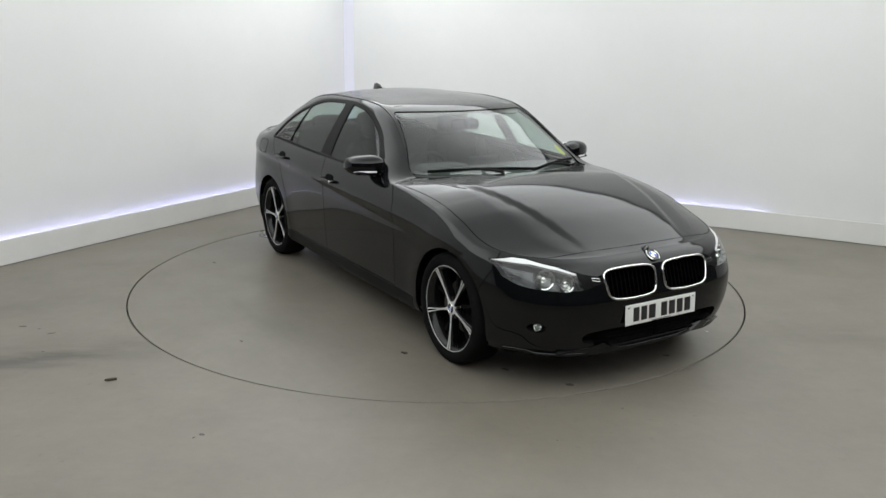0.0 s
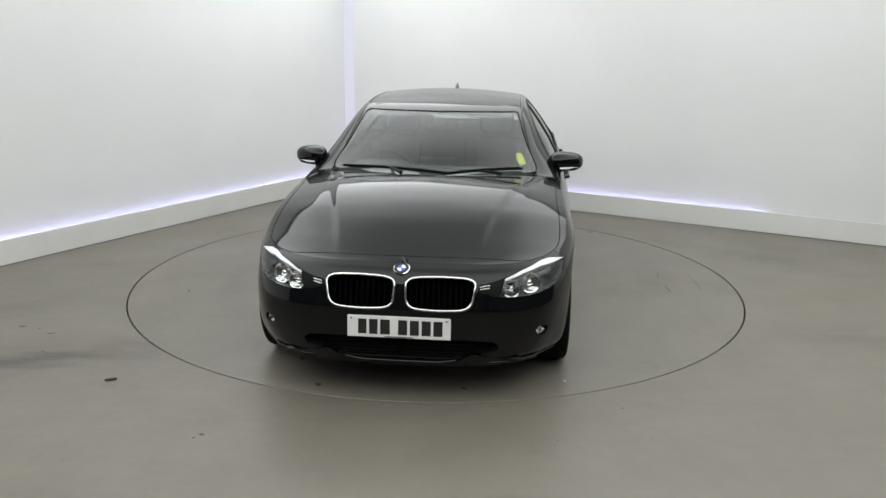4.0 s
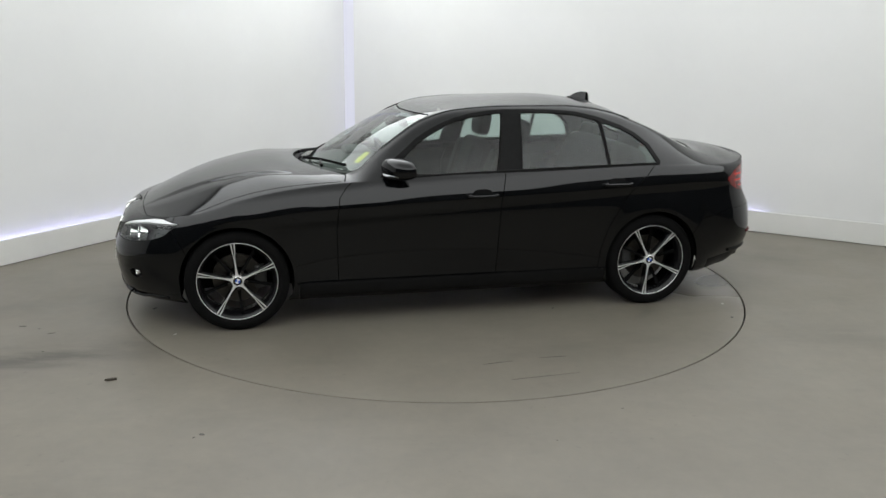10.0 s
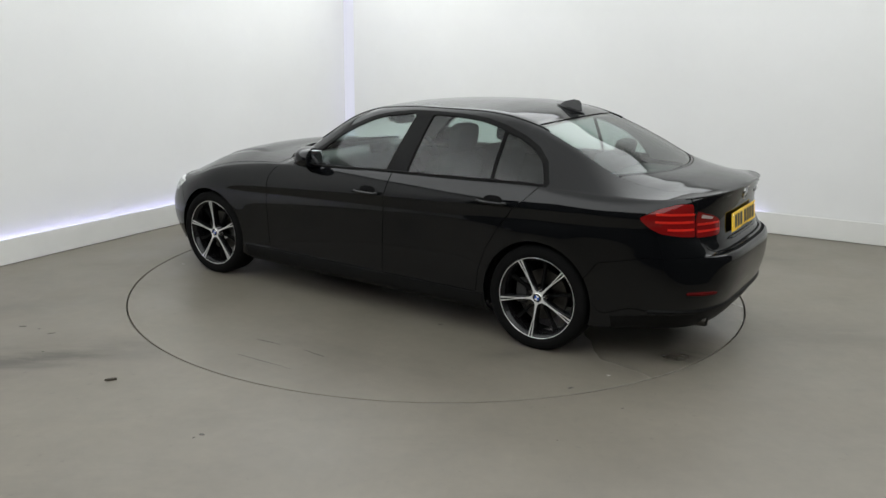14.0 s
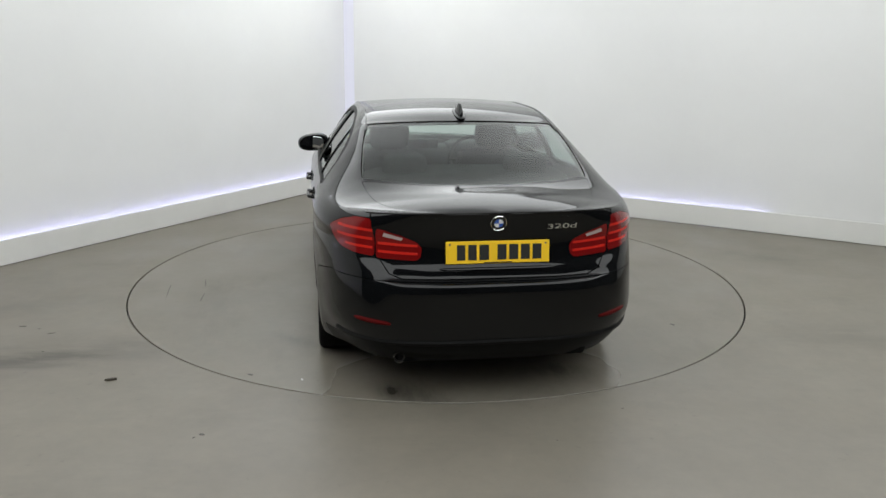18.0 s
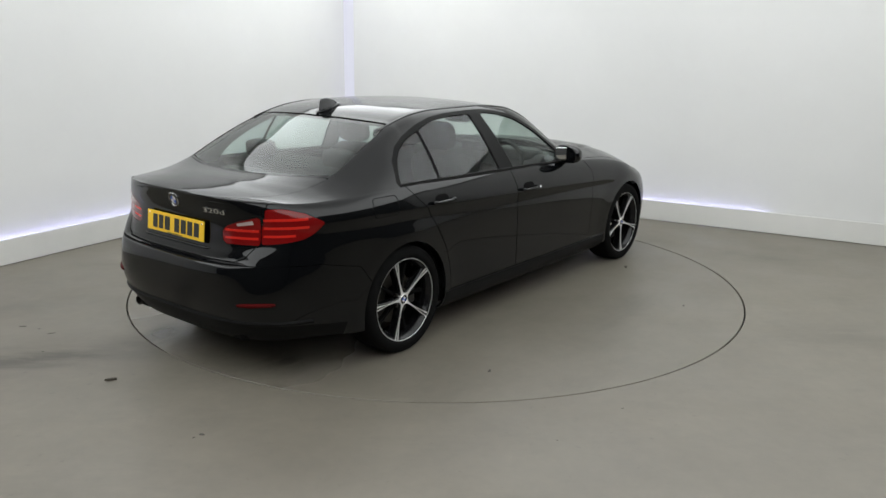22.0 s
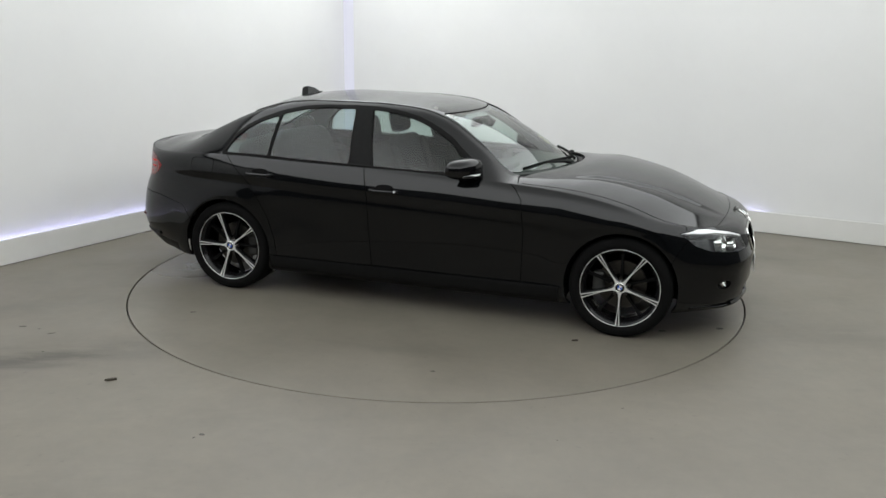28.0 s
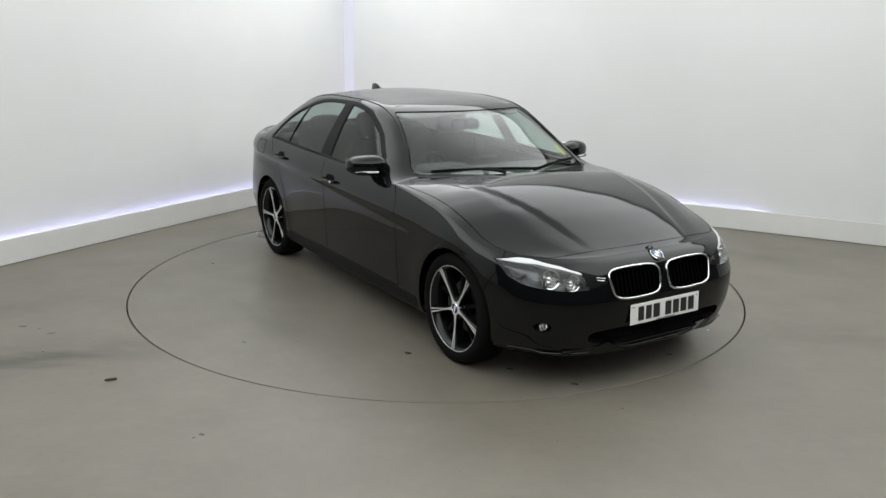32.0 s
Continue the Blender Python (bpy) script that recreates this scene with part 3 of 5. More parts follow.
def score(bm, poly):
    """Cuts the faces that the outline crosses along it."""
    n = len(poly)
    xs, ys = [a for a, _ in poly], [b for _, b in poly]
    lo_x, hi_x, lo_y, hi_y = min(xs), max(xs), min(ys), max(ys)
    near = []
    for f in bm.faces:
        c = [v.co for v in f.verts]
        if min(v.x for v in c) <= hi_x and max(v.x for v in c) >= lo_x and min(v.y for v in c) <= hi_y and max(v.y for v in c) >= lo_y:
            near.append(f)
    near = set(near)
    for i in range(n):
        a, b = Vector((*poly[i], 0)), Vector((*poly[(i + 1) % n], 0))
        d = b - a
        if d.length < 1e-6:
            continue
        x0, x1, y0, y1 = min(a.x, b.x) - 1e-5, max(a.x, b.x) + 1e-5, min(a.y, b.y) - 1e-5, max(a.y, b.y) + 1e-5
        hit = []
        for f in near:
            if not f.is_valid:
                continue
            c = [v.co for v in f.verts]
            if min(v.x for v in c) <= x1 and max(v.x for v in c) >= x0 and min(v.y for v in c) <= y1 and max(v.y for v in c) >= y0:
                hit.append(f)
        if not hit:
            continue
        geom = list({e for f in hit for e in f.edges} | {v for f in hit for v in f.verts} | set(hit))
        r = bmesh.ops.bisect_plane(bm, geom=geom, dist=1e-5, plane_co=a, plane_no=Vector((-d.y, d.x, 0)).normalized())
        near = {f for f in near if f.is_valid} | {g for g in r["geom"] if isinstance(g, bmesh.types.BMFace)}


def grown(poly, d):
    """The outline moved outwards by d."""
    area = sum(poly[i - 1][0] * poly[i][1] - poly[i][0] * poly[i - 1][1] for i in range(len(poly)))
    s = 1 if area > 0 else -1
    out, n = [], len(poly)
    for i in range(n):
        a, b, c = (Vector(poly[i - 1]), Vector(poly[i]), Vector(poly[(i + 1) % n]))
        e1, e2 = (b - a).normalized(), (c - b).normalized()
        n1, n2 = Vector((e1.y, -e1.x)) * s, Vector((e2.y, -e2.x)) * s
        m = (n1 + n2)
        if m.length < 1e-6:
            m = n1
        m.normalize()
        out.append(tuple(b + m * (d / max(0.5, m.dot(n1)))))
    return out


def inside(poly, x, y):
    c, n = False, len(poly)
    for i in range(n):
        x0, y0 = poly[i - 1]
        x1, y1 = poly[i]
        if (y0 > y) != (y1 > y) and x < (x1 - x0) * (y - y0) / (y1 - y0) + x0:
            c = not c
    return c


def rounded(poly, r, k=3):
    """The outline with its corners rounded off."""
    out, n = [], len(poly)
    for i in range(n):
        a, b, c = Vector(poly[i - 1]), Vector(poly[i]), Vector(poly[(i + 1) % n])
        rr = min(r, (a - b).length * 0.45, (c - b).length * 0.45)
        p0, p1 = b + (a - b).normalized() * rr, b + (c - b).normalized() * rr
        for j in range(k + 1):
            t = j / k
            out.append(tuple(p0 * (1 - t) ** 2 + b * 2 * t * (1 - t) + p1 * t * t))
    return out


class Sheet:
    """A surface over a flat (p, q) plane that is cut up into named pieces."""

    def __init__(self, fn, ps, qs):
        self.fn, self.bm, self.rules = fn, flat_grid(ps, qs), []
        self.lo, self.hi = ps[0], ps[-1]

    def cut(self, name, poly, seam=0.0):
        score(self.bm, poly)
        if seam:
            wide = grown(poly, seam)
            score(self.bm, wide)
            self.rules.append(("seam", wide))
        self.rules.append((name, poly))

    def sort(self, base):
        self.faces = {}
        boxes = [(n, q, min(a for a, _ in q), max(a for a, _ in q), min(b for _, b in q), max(b for _, b in q)) for n, q in self.rules]
        for f in self.bm.faces:
            c = f.calc_center_median()
            name = base(c.x, c.y)
            for n, q, x0, x1, y0, y1 in boxes:
                if x0 <= c.x <= x1 and y0 <= c.y <= y1 and inside(q, c.x, c.y):
                    if not (n == "seam" and name in self.keep):
                        name = n
            self.faces.setdefault(name, []).append([(v.co.x, v.co.y) for v in f.verts])

    keep = ()


def laid(name, pieces, sides, material, parent, label="", sink=0.0, skirt=0.012):
    """One mesh from the pieces [(sheet, piece name)] on the given sides (1 left, -1 right), with a folded-in rim."""
    verts, norms, faces = [], [], []
    for sheet, piece in pieces:
        polys = sheet.faces.get(piece, [])
        if not polys:
            continue
        index, coords = {}, []
        idx = []
        for f in polys:
            row = []
            for c in f:
                k = (round(c[0], 5), round(c[1], 5))
                if k not in index:
                    index[k] = len(coords)
                    coords.append(c)
                if not row or row[-1] != index[k]:
                    row.append(index[k])
            if len(row) > 1 and row[0] == row[-1]:
                row.pop()
            if len(row) >= 3:
                idx.append(row)
        pq = np.array(coords)
        co = sheet.fn(pq[:, 0], pq[:, 1])
        nn = unit_normals(sheet.fn, pq[:, 0], pq[:, 1], sheet.lo, sheet.hi)
        mid = np.array([0.0, 0.0, 0.55])
        if np.mean(np.sum(nn * (co - mid), axis=1)) < 0:
            nn = -nn
        co = co - nn * sink
        use = {}
        for f in idx:
            for a, b in zip(f, f[1:] + f[:1]):
                use[(a, b)] = use.get((a, b), 0) + 1
        edges = [(a, b) for (a, b) in use if (b, a) not in use]
        for s in sides:
            base = len(verts)
            flip = np.array([1, s, 1])
            c2, n2 = co * flip, nn * flip
            verts.extend(c2)
            norms.extend(n2)
            v0, v1, v2 = c2[idx[0][0]], c2[idx[0][1]], c2[idx[0][2]]
            turn = np.dot(np.cross(v1 - v0, v2 - v0), n2[idx[0][0]]) < 0
            for f in idx:
                faces.append([base + i for i in (f[::-1] if turn else f)])
            if skirt:
                low = {}
                for a, b in edges:
                    for i in (a, b):
                        if i not in low:
                            low[i] = len(verts)
                            verts.append(c2[i] - n2[i] * skirt)
                            norms.append(None)
                            low[(i,)] = len(verts)
                            verts.append(c2[i])
                            norms.append(None)
                    q = [low[(a,)], low[a], low[b], low[(b,)]]
                    faces.append(q if not turn else q[::-1])
    if not faces:
        return None
    normals = []
    for f in faces:
        for i in f:
            normals.append((0, 0, 0) if norms[i] is None else tuple(norms[i]))
    return mesh_ob(name, verts, faces, material, parent, label, normals=normals)


car = tagged(new("car"), "gloss black four-door saloon with black and silver alloy wheels", "car")

# --- lower body, cut into panels
Z_LEVELS = sorted(list(np.linspace(0.0, 1.0, 31)) + [0.65, 0.683, 0.717, 0.75, 0.783, 0.817, 0.575, 0.588, 0.594, 0.602, 0.611, 0.978, 0.989, 0.996])


def circle(cx, cz, r, n=40):
    return [(cx + r * math.cos(2 * math.pi * i / n), cz + r * math.sin(2 * math.pi * i / n)) for i in range(n)]


def tub_n(p, t):
    """The lower body over (p, t), t = 0 at the bottom edge and 1 at the belt."""
    p, t = np.broadcast_arrays(np.asarray(p, float), np.asarray(t, float))
    return tub(p, LOW + t * (belt_z(p) - LOW))


LOW = 0.165


def tq(p, z):
    """(p, t) of a point at height z."""
    return (p, (z - LOW) / (float(belt_z(p)) - LOW))


def tline(points, closed=True, n=4):
    """An outline of (p, z) points, refined so that it stays straight in height."""
    out = []
    k = len(points)
    for i in range(k):
        a, b = points[i], points[(i + 1) % k]
        m = max(1, min(12, int(abs(a[0] - b[0]) / 0.12)))
        for j in range(m):
            s = j / m
            out.append(tq(a[0] + (b[0] - a[0]) * s, a[1] + (b[1] - a[1]) * s))
    return out


ps = np.concatenate([np.linspace(PR, -XA, 84, endpoint=False), np.linspace(-XA, XA, 76, endpoint=False), np.linspace(XA, PF, 56)])
lower = Sheet(tub_n, list(ps), Z_LEVELS)
HUB_Z = 0.319
DOOR_F = [(0.775, 0.296), (0.782, 0.62), (0.76, 0.83), (0.715, 0.89), (0.64, 0.95), (0.55, 0.995), (-0.332, 0.995), (-0.29, 0.81), (-0.262, 0.296)]
DOOR_R = [(-0.268, 0.296), (-0.296, 0.81), (-0.338, 0.995), (-1.42, 1.01), (-1.31, 0.905), (-1.235, 0.845), (-1.15, 0.73), (-1.06, 0.58), (-1.01, 0.43), (-0.995, 0.296)]
yf, yr = (lambda y, z: (p_of_y(y, z), z)), (lambda y, z: (p_of_y(y, z, True), z))
xp = lambda x, z: (p_of_x(x, z), z)
BUMP_F = [xp(1.60, 0.10), xp(1.69, 0.47), xp(1.72, 0.54), xp(1.76, 0.61), xp(1.79, 0.66), xp(1.80, 0.9), (PF + 0.1, 0.9), (PF + 0.1, 0.05)]
BUMP_R = [xp(-1.60, 0.10), xp(-1.71, 0.50), xp(-1.78, 0.60), xp(-2.02, 0.652), xp(-2.2, 0.657), (PR - 0.1, 0.657), (PR - 0.1, 0.05)]
HEAD = [xp(1.735, 0.688), xp(1.83, 0.708), yf(0.70, 0.706), yf(0.60, 0.680), yf(0.45, 0.634), yf(0.392, 0.624), yf(0.386, 0.592), yf(0.435, 0.583), yf(0.455, 0.576), yf(0.50, 0.568), yf(0.60, 0.565), yf(0.70, 0.572), yf(0.775, 0.588), xp(1.83, 0.618)]
def kidney_point(a):
    pw = lambda t: math.copysign(abs(t) ** 0.42, t)
    u, w = pw(math.cos(a)), pw(math.sin(a))
    return yf(0.199 + (0.169 + 0.010 * w) * u + 0.004 * w, 0.579 + 0.0745 * w + 0.004 * (1 - abs(u)) * w)


KIDNEY = [kidney_point(2 * math.pi * i / 56) for i in range(56)]
INTAKE = [(PF + 0.02, 0.246), yf(0.30, 0.246), yf(0.42, 0.262), yf(0.49, 0.285), yf(0.50, 0.315), yf(0.47, 0.338), yf(0.34, 0.348), (PF + 0.02, 0.348)]
FOG = [yf(0.712 + 0.034 * math.cos(a), 0.370 + 0.027 * math.sin(a)) for a in (2 * math.pi * i / 20 for i in range(20))]
TAIL_OUT = [xp(-1.980, 0.872), xp(-2.07, 0.925), xp(-2.15, 0.949), yr(0.612, 0.947), yr(0.597, 0.85), yr(0.60, 0.764), xp(-2.18, 0.773), xp(-2.09, 0.790), xp(-2.03, 0.822)]
TAIL_IN = [yr(0.588, 0.905), yr(0.47, 0.872), yr(0.395, 0.842), yr(0.372, 0.815), yr(0.378, 0.770), yr(0.40, 0.752), yr(0.592, 0.757)]
BOOT = [(PR - 0.02, 0.668), yr(0.47, 0.668), yr(0.53, 0.69), yr(0.575, 0.757), yr(0.598, 0.85), yr(0.612, 0.96), yr(0.625, 1.05), (PR - 0.02, 1.05)]
SILL = [(-1.05, 0.05), (1.02, 0.05), (1.02, 0.288), (-1.05, 0.288)]
lower.cut("sill", tline(SILL), 0.004)
lower.cut("front_bumper", tline(BUMP_F), 0.004)
lower.cut("rear_bumper", tline(BUMP_R), 0.004)
lower.cut("front_door", tline(DOOR_F), 0.005)
lower.cut("rear_door", tline(DOOR_R), 0.005)
lower.cut("boot_lid", tline(BOOT), 0.006)
lower.cut("headlight", rounded(tline(HEAD), 0.010), 0.003)
BROW = [xp(1.745, 0.689), xp(1.83, 0.7075), yf(0.70, 0.7055), yf(0.60, 0.6795), yf(0.47, 0.634), yf(0.47, 0.629), yf(0.60, 0.666), yf(0.70, 0.687), xp(1.83, 0.688)]
lower.cut("brow", tline(BROW))
lower.cut("lamp_arm", tline([yf(0.520, 0.657), yf(0.45, 0.6335), yf(0.393, 0.6235), yf(0.387, 0.5925), yf(0.435, 0.5835), yf(0.455, 0.577), yf(0.495, 0.569)]))
lower.cut("hole", tline(KIDNEY))
lower.cut("hole", rounded(tline(INTAKE), 0.02))
lower.cut("hole", tline(FOG))
lower.cut("valance", tline([xp(-1.86, 0.10), xp(-1.86, 0.300), xp(-2.05, 0.318), xp(-2.25, 0.330), (PR - 0.05, 0.332), (PR - 0.05, 0.10)]))
lower.cut("hole", tline([(-1.40, 0.05), (-1.40, 0.218), (-1.80, 0.218), (-2.2, 0.222), (-2.6, 0.226), (PR - 0.05, 0.226), (PR - 0.05, 0.05)]))
lower.cut("tail_lamp", rounded(tline(TAIL_OUT), 0.02), 0.003)
lower.cut("boot_lamp", rounded(tline(TAIL_IN), 0.02), 0.003)
for za, zb, xo in ((0.800, 0.812, -2.120), (0.842, 0.855, -2.060), (0.884, 0.897, -2.060)):
    lower.cut("tail_bar", tline([yr(0.607, za), xp(xo, za + 0.006), xp(xo, zb + 0.006), yr(0.607, zb)]))
lower.cut("boot_bar", tline([yr(0.582, 0.785), yr(0.392, 0.779), yr(0.392, 0.791), yr(0.582, 0.798)]))
lower.cut("boot_bar", tline([yr(0.582, 0.825), yr(0.392, 0.819), yr(0.392, 0.831), yr(0.582, 0.838)]))
lower.cut("reverse_lamp", tline([yr(0.560, 0.866), yr(0.470, 0.850), yr(0.462, 0.862), yr(0.552, 0.884)]))
for cx in (1.405, -1.405):
    lower.cut("hole", [tq(p_of_x(a, max(b, 0.14)), max(b, 0.0)) for a, b in circle(cx, HUB_Z + 0.004, 0.350)])
lower.sort(lambda p, q: "fender" if p > 0.4 else "body")

# --- upper body
V_LEVELS = [0, 0.012, 0.05, 0.12, 0.22, 0.34, 0.46, 0.58, 0.70, 0.80, 0.87, 0.92, 0.96, 1.0, 1.04, 1.08, 1.13, 1.165, 1.2, 1.24, 1.28, 1.32, 1.36, 1.405, 1.45, 1.5, 1.55, 1.6, 1.65, 1.70, 1.75, 1.85, 1.93, 2.0]
upper = Sheet(top, list(np.concatenate([np.linspace(PR, -1.2, 60, endpoint=False), np.linspace(-1.2, 0.9, 76, endpoint=False), np.linspace(0.9, PF, 62)])), V_LEVELS)
wz = lambda pts: [(p, v_of_z(p, z)) for p, z in pts]


def vline(points):
    out, k = [], len(points)
    for i in range(k):
        a, b = points[i], points[(i + 1) % k]
        m = max(1, min(8, int(abs(a[0] - b[0]) / 0.12)))
        for j in range(m):
            s = j / m
            out.append((a[0] + (b[0] - a[0]) * s, a[1] + (b[1] - a[1]) * s))
    return wz(out)


WIN_F = [(0.385, 0.962), (0.345, 1.045), (0.24, 1.135), (0.12, 1.206), (-0.004, 1.262), (-0.13, 1.296), (-0.352, 1.324), (-0.266, 0.966)]
WIN_R = [(-0.446, 0.974), (-0.494, 1.324), (-0.70, 1.322), (-0.88, 1.306), (-1.040, 1.270), (-1.050, 0.985)]
WIN_Q = [(-1.078, 0.986), (-1.068, 1.258), (-1.18, 1.222), (-1.285, 1.172), (-1.36, 1.110), (-1.412, 1.015), (-1.40, 0.994)]
TRIM = [(0.50, 0.945), (0.40, 1.05), (0.25, 1.165), (0.12, 1.238), (-0.004, 1.290), (-0.15, 1.324), (-0.325, 1.345), (-0.50, 1.348), (-0.72, 1.344), (-0.90, 1.328), (-1.06, 1.292), (-1.20, 1.243), (-1.31, 1.190), (-1.395, 1.120), (-1.452, 1.010), (-1.44, 0.978)]
SCREEN = [(0.628, 1.015), (0.40, 1.06), (0.10, 1.085), (0.10, 2.02), (0.628, 2.02)]
BACKLIGHT = [(-1.225, 1.03), (-1.45, 1.0), (-1.62, 0.975), (-1.785, 0.955), (-1.785, 2.02), (-1.225, 2.02)]
P_LIP = 2.13                   # the bonnet's front edge
BONNET = [(0.72, 0.16), (0.69, 1.0), (0.69, 2.02), (P_LIP, 2.02), (P_LIP, 1.0), (P_LIP, 0.25), (P_LIP - 0.02, 0.05), (1.97, 0.030), (1.82, 0.035), (1.70, 0.09), (1.5, 0.17), (1.2, 0.21), (0.9, 0.20)]
COWL = [(0.632, 1.02), (0.632, 2.02), (0.686, 2.02), (0.686, 1.02)]
BOOT_TOP = [(-1.815, 0.94), (-2.2, 0.98), (-2.45, 0.86), (-2.62, 0.5), (-2.68, -0.02), (PR - 0.1, -0.02), (PR - 0.1, 2.02), (-1.815, 2.02)]
upper.cut("bonnet", BONNET, 0.006)
upper.cut("cowl", COWL)
upper.cut("boot_lid", BOOT_TOP, 0.006)
upper.cut("window_trim", vline(TRIM))
upper.cut("front_glass", rounded(vline(WIN_F), 0.03), 0.010)
upper.cut("rear_glass", rounded(vline(WIN_R), 0.03), 0.010)
upper.cut("quarter_glass", rounded(vline(WIN_Q), 0.03), 0.010)
upper.cut("windscreen", rounded(SCREEN, 0.05), 0.008)
upper.cut("rear_screen", rounded(BACKLIGHT, 0.05), 0.010)
upper.sort(lambda p, q: "body")

both = (1, -1)
laid("body_shell", [(lower, "body"), (upper, "body")], both, M_PAINT, car, "gloss black painted body shell and roof")
laid("panel_gap", [(lower, "seam"), (upper, "seam")], both, M_RUBBER, car, "black rubber seals in the panel gaps", sink=0.006, skirt=0.0)
laid("bonnet", [(upper, "bonnet")], both, M_PAINT, car, "creased black bonnet")
laid("cowl_panel", [(upper, "cowl")], both, M_BLACK, car, "black plastic cowl below the windscreen", sink=0.022)
boot = laid("boot_lid", [(lower, "boot_lid"), (upper, "boot_lid")], both, M_PAINT, car, "black boot lid")
fbump = laid("front_bumper", [(lower, "front_bumper")], both, M_PAINT, car, "black painted front bumper")
rbump = laid("rear_bumper", [(lower, "rear_bumper")], both, M_PAINT, car, "black painted rear bumper")
laid("valance", [(lower, "valance")], both, M_BLACK, rbump, "satin black lower valance of the bumper")
laid("windscreen", [(upper, "windscreen")], both, M_WS, car, "clear raked windscreen", sink=0.005, skirt=0)
laid("rear_screen", [(upper, "rear_screen")], both, M_REARGLASS, car, "tinted rear window", sink=0.004, skirt=0)
doors = {}
for s in both:
    laid("front_wing", [(lower, "fender")], (s,), M_PAINT, car)
    # gloss-painted sill drawn in satin black, to stay as dark as in shade
    laid("sill", [(lower, "sill")], (s,), M_BLACK, car, "body-colour sill below the doors, made satin black to look shaded")
    doors["f", s] = laid("front_door", [(lower, "front_door")], (s,), M_PAINT, car)
    doors["r", s] = laid("rear_door", [(lower, "rear_door")], (s,), M_PAINT, car)
    laid("window_trim", [(upper, "window_trim")], (s,), M_BLACK, car, "satin black window surround and pillar")
    laid("window_glass", [(upper, "front_glass")], (s,), M_GLASS, doors["f", s], "lightly tinted side window", sink=0.007, skirt=0)
    laid("window_glass", [(upper, "rear_glass")], (s,), M_GLASS, doors["r", s], "lightly tinted side window", sink=0.007, skirt=0)
    laid("quarter_glass", [(upper, "quarter_glass")], (s,), M_GLASS, doors["r", s], "small rear quarter window", sink=0.007, skirt=0)


# ------------------------------------------------------------------ small car parts
M_RED = mat("red_lamp_lens", (0.14, 0.003, 0.003), 0.12, coat=0.35, spec=0.25)
M_DARKRED = mat("dark_red_reflector", (0.06, 0.003, 0.003), 0.4, spec=0.04)
M_REDBAR = mat("bright_red_lamp_bar", (0.48, 0.016, 0.009), 0.15, coat=0.35, spec=0.25)
M_CLEAR = mat("clear_lamp_white", (0.34, 0.27, 0.26), 0.12, coat=1.0)
M_SILVER = mat("silver_lamp_brow", (0.68, 0.69, 0.70), 0.28, 0.1)
M_REFLECTOR = mat("lamp_reflector_grey", (0.15, 0.15, 0.153), 0.28, 0.45, vary=0.2, scale=30)
M_WHITE = mat("white_plate", (0.72, 0.72, 0.69), 0.45)
M_YELLOW = mat("yellow_plate", (0.80, 0.50, 0.012), 0.45)
M_INK = mat("black_plate_ink", (0.012, 0.012, 0.012), 0.5)
M_BLUE = mat("blue_enamel", (0.03, 0.10, 0.45), 0.2, coat=1.0)
M_ENAMEL = mat("white_enamel", (0.75, 0.76, 0.78), 0.2, coat=1.0)
M_STICKER = mat("yellow_green_sticker", (0.48, 0.50, 0.03), 0.6)
M_MIRROR = mat("mirror_glass", (0.75, 0.77, 0.78), 0.02, 1.0)
M_SCREEN = mat("dark_display_glass", (0.01, 0.011, 0.013), 0.08)


def spot(p, z, off=0.0, s=1):
    """A point of the lower body, off metres proud of it, and its outward normal."""
    c = tub(np.array([p]), np.array([z]))[0]
    n = unit_normals(tub, np.array([p]), np.array([z]), PR, PF)[0]
    if n @ (c - np.array([0, 0, 0.55])) < 0:
        n = -n
    c = c + n * off
    return Vector((c[0], c[1] * s, c[2])), Vector((n[0], n[1] * s, n[2]))


def spot_top(p, v, off=0.0, s=1):
    c = top(np.array([p]), np.array([v]))[0]
    n = unit_normals(top, np.array([p]), np.array([v]), PR, PF)[0]
    if n[2] < 0:
        n = -n
    c = c + n * off
    return Vector((c[0], c[1] * s, c[2])), Vector((n[0], n[1] * s, n[2]))


def superq(bm, a, b, c, e1=0.5, e2=0.5, nu=24, nv=14, m=None):
    """A rounded block with half sizes a, b, c."""
    pw = lambda t, e: math.copysign(abs(t) ** e, t)
    rows = []
    for j in range(1, nv):
        t = -math.pi / 2 + math.pi * j / nv
        rows.append([bm.verts.new((a * pw(math.cos(t), e1) * pw(math.cos(u), e2), b * pw(math.cos(t), e1) * pw(math.sin(u), e2), c * pw(math.sin(t), e1))) for u in (2 * math.pi * i / nu for i in range(nu))])
    lo, hi = bm.verts.new((0, 0, -c)), bm.verts.new((0, 0, c))
    for r0, r1 in zip(rows, rows[1:]):
        for i in range(nu):
            k = (i + 1) % nu
            bm.faces.new((r0[i], r0[k], r1[k], r1[i]))
    for i in range(nu):
        k = (i + 1) % nu
        bm.faces.new((lo, rows[0][k], rows[0][i]))
        bm.faces.new((hi, rows[-1][i], rows[-1][k]))
    vs = [v for r in rows for v in r] + [lo, hi]
    if m is not None:
        bmesh.ops.transform(bm, matrix=m, verts=vs)
    return vs


def facing(at, n, up=(0, 0, 1)):
    """A pose whose z axis is n and whose y axis leans to up."""
    z = Vector(n).normalized()
    x = Vector(up).cross(z).normalized()
    y = z.cross(x)
    return Matrix.Translation(at) @ Matrix((x, y, z)).transposed().to_4x4()


def outline_on(poly_pz, off, s=1):
    return [spot(p, LOW + t * (float(belt_z(p)) - LOW), off, s)[0] for p, t in poly_pz]


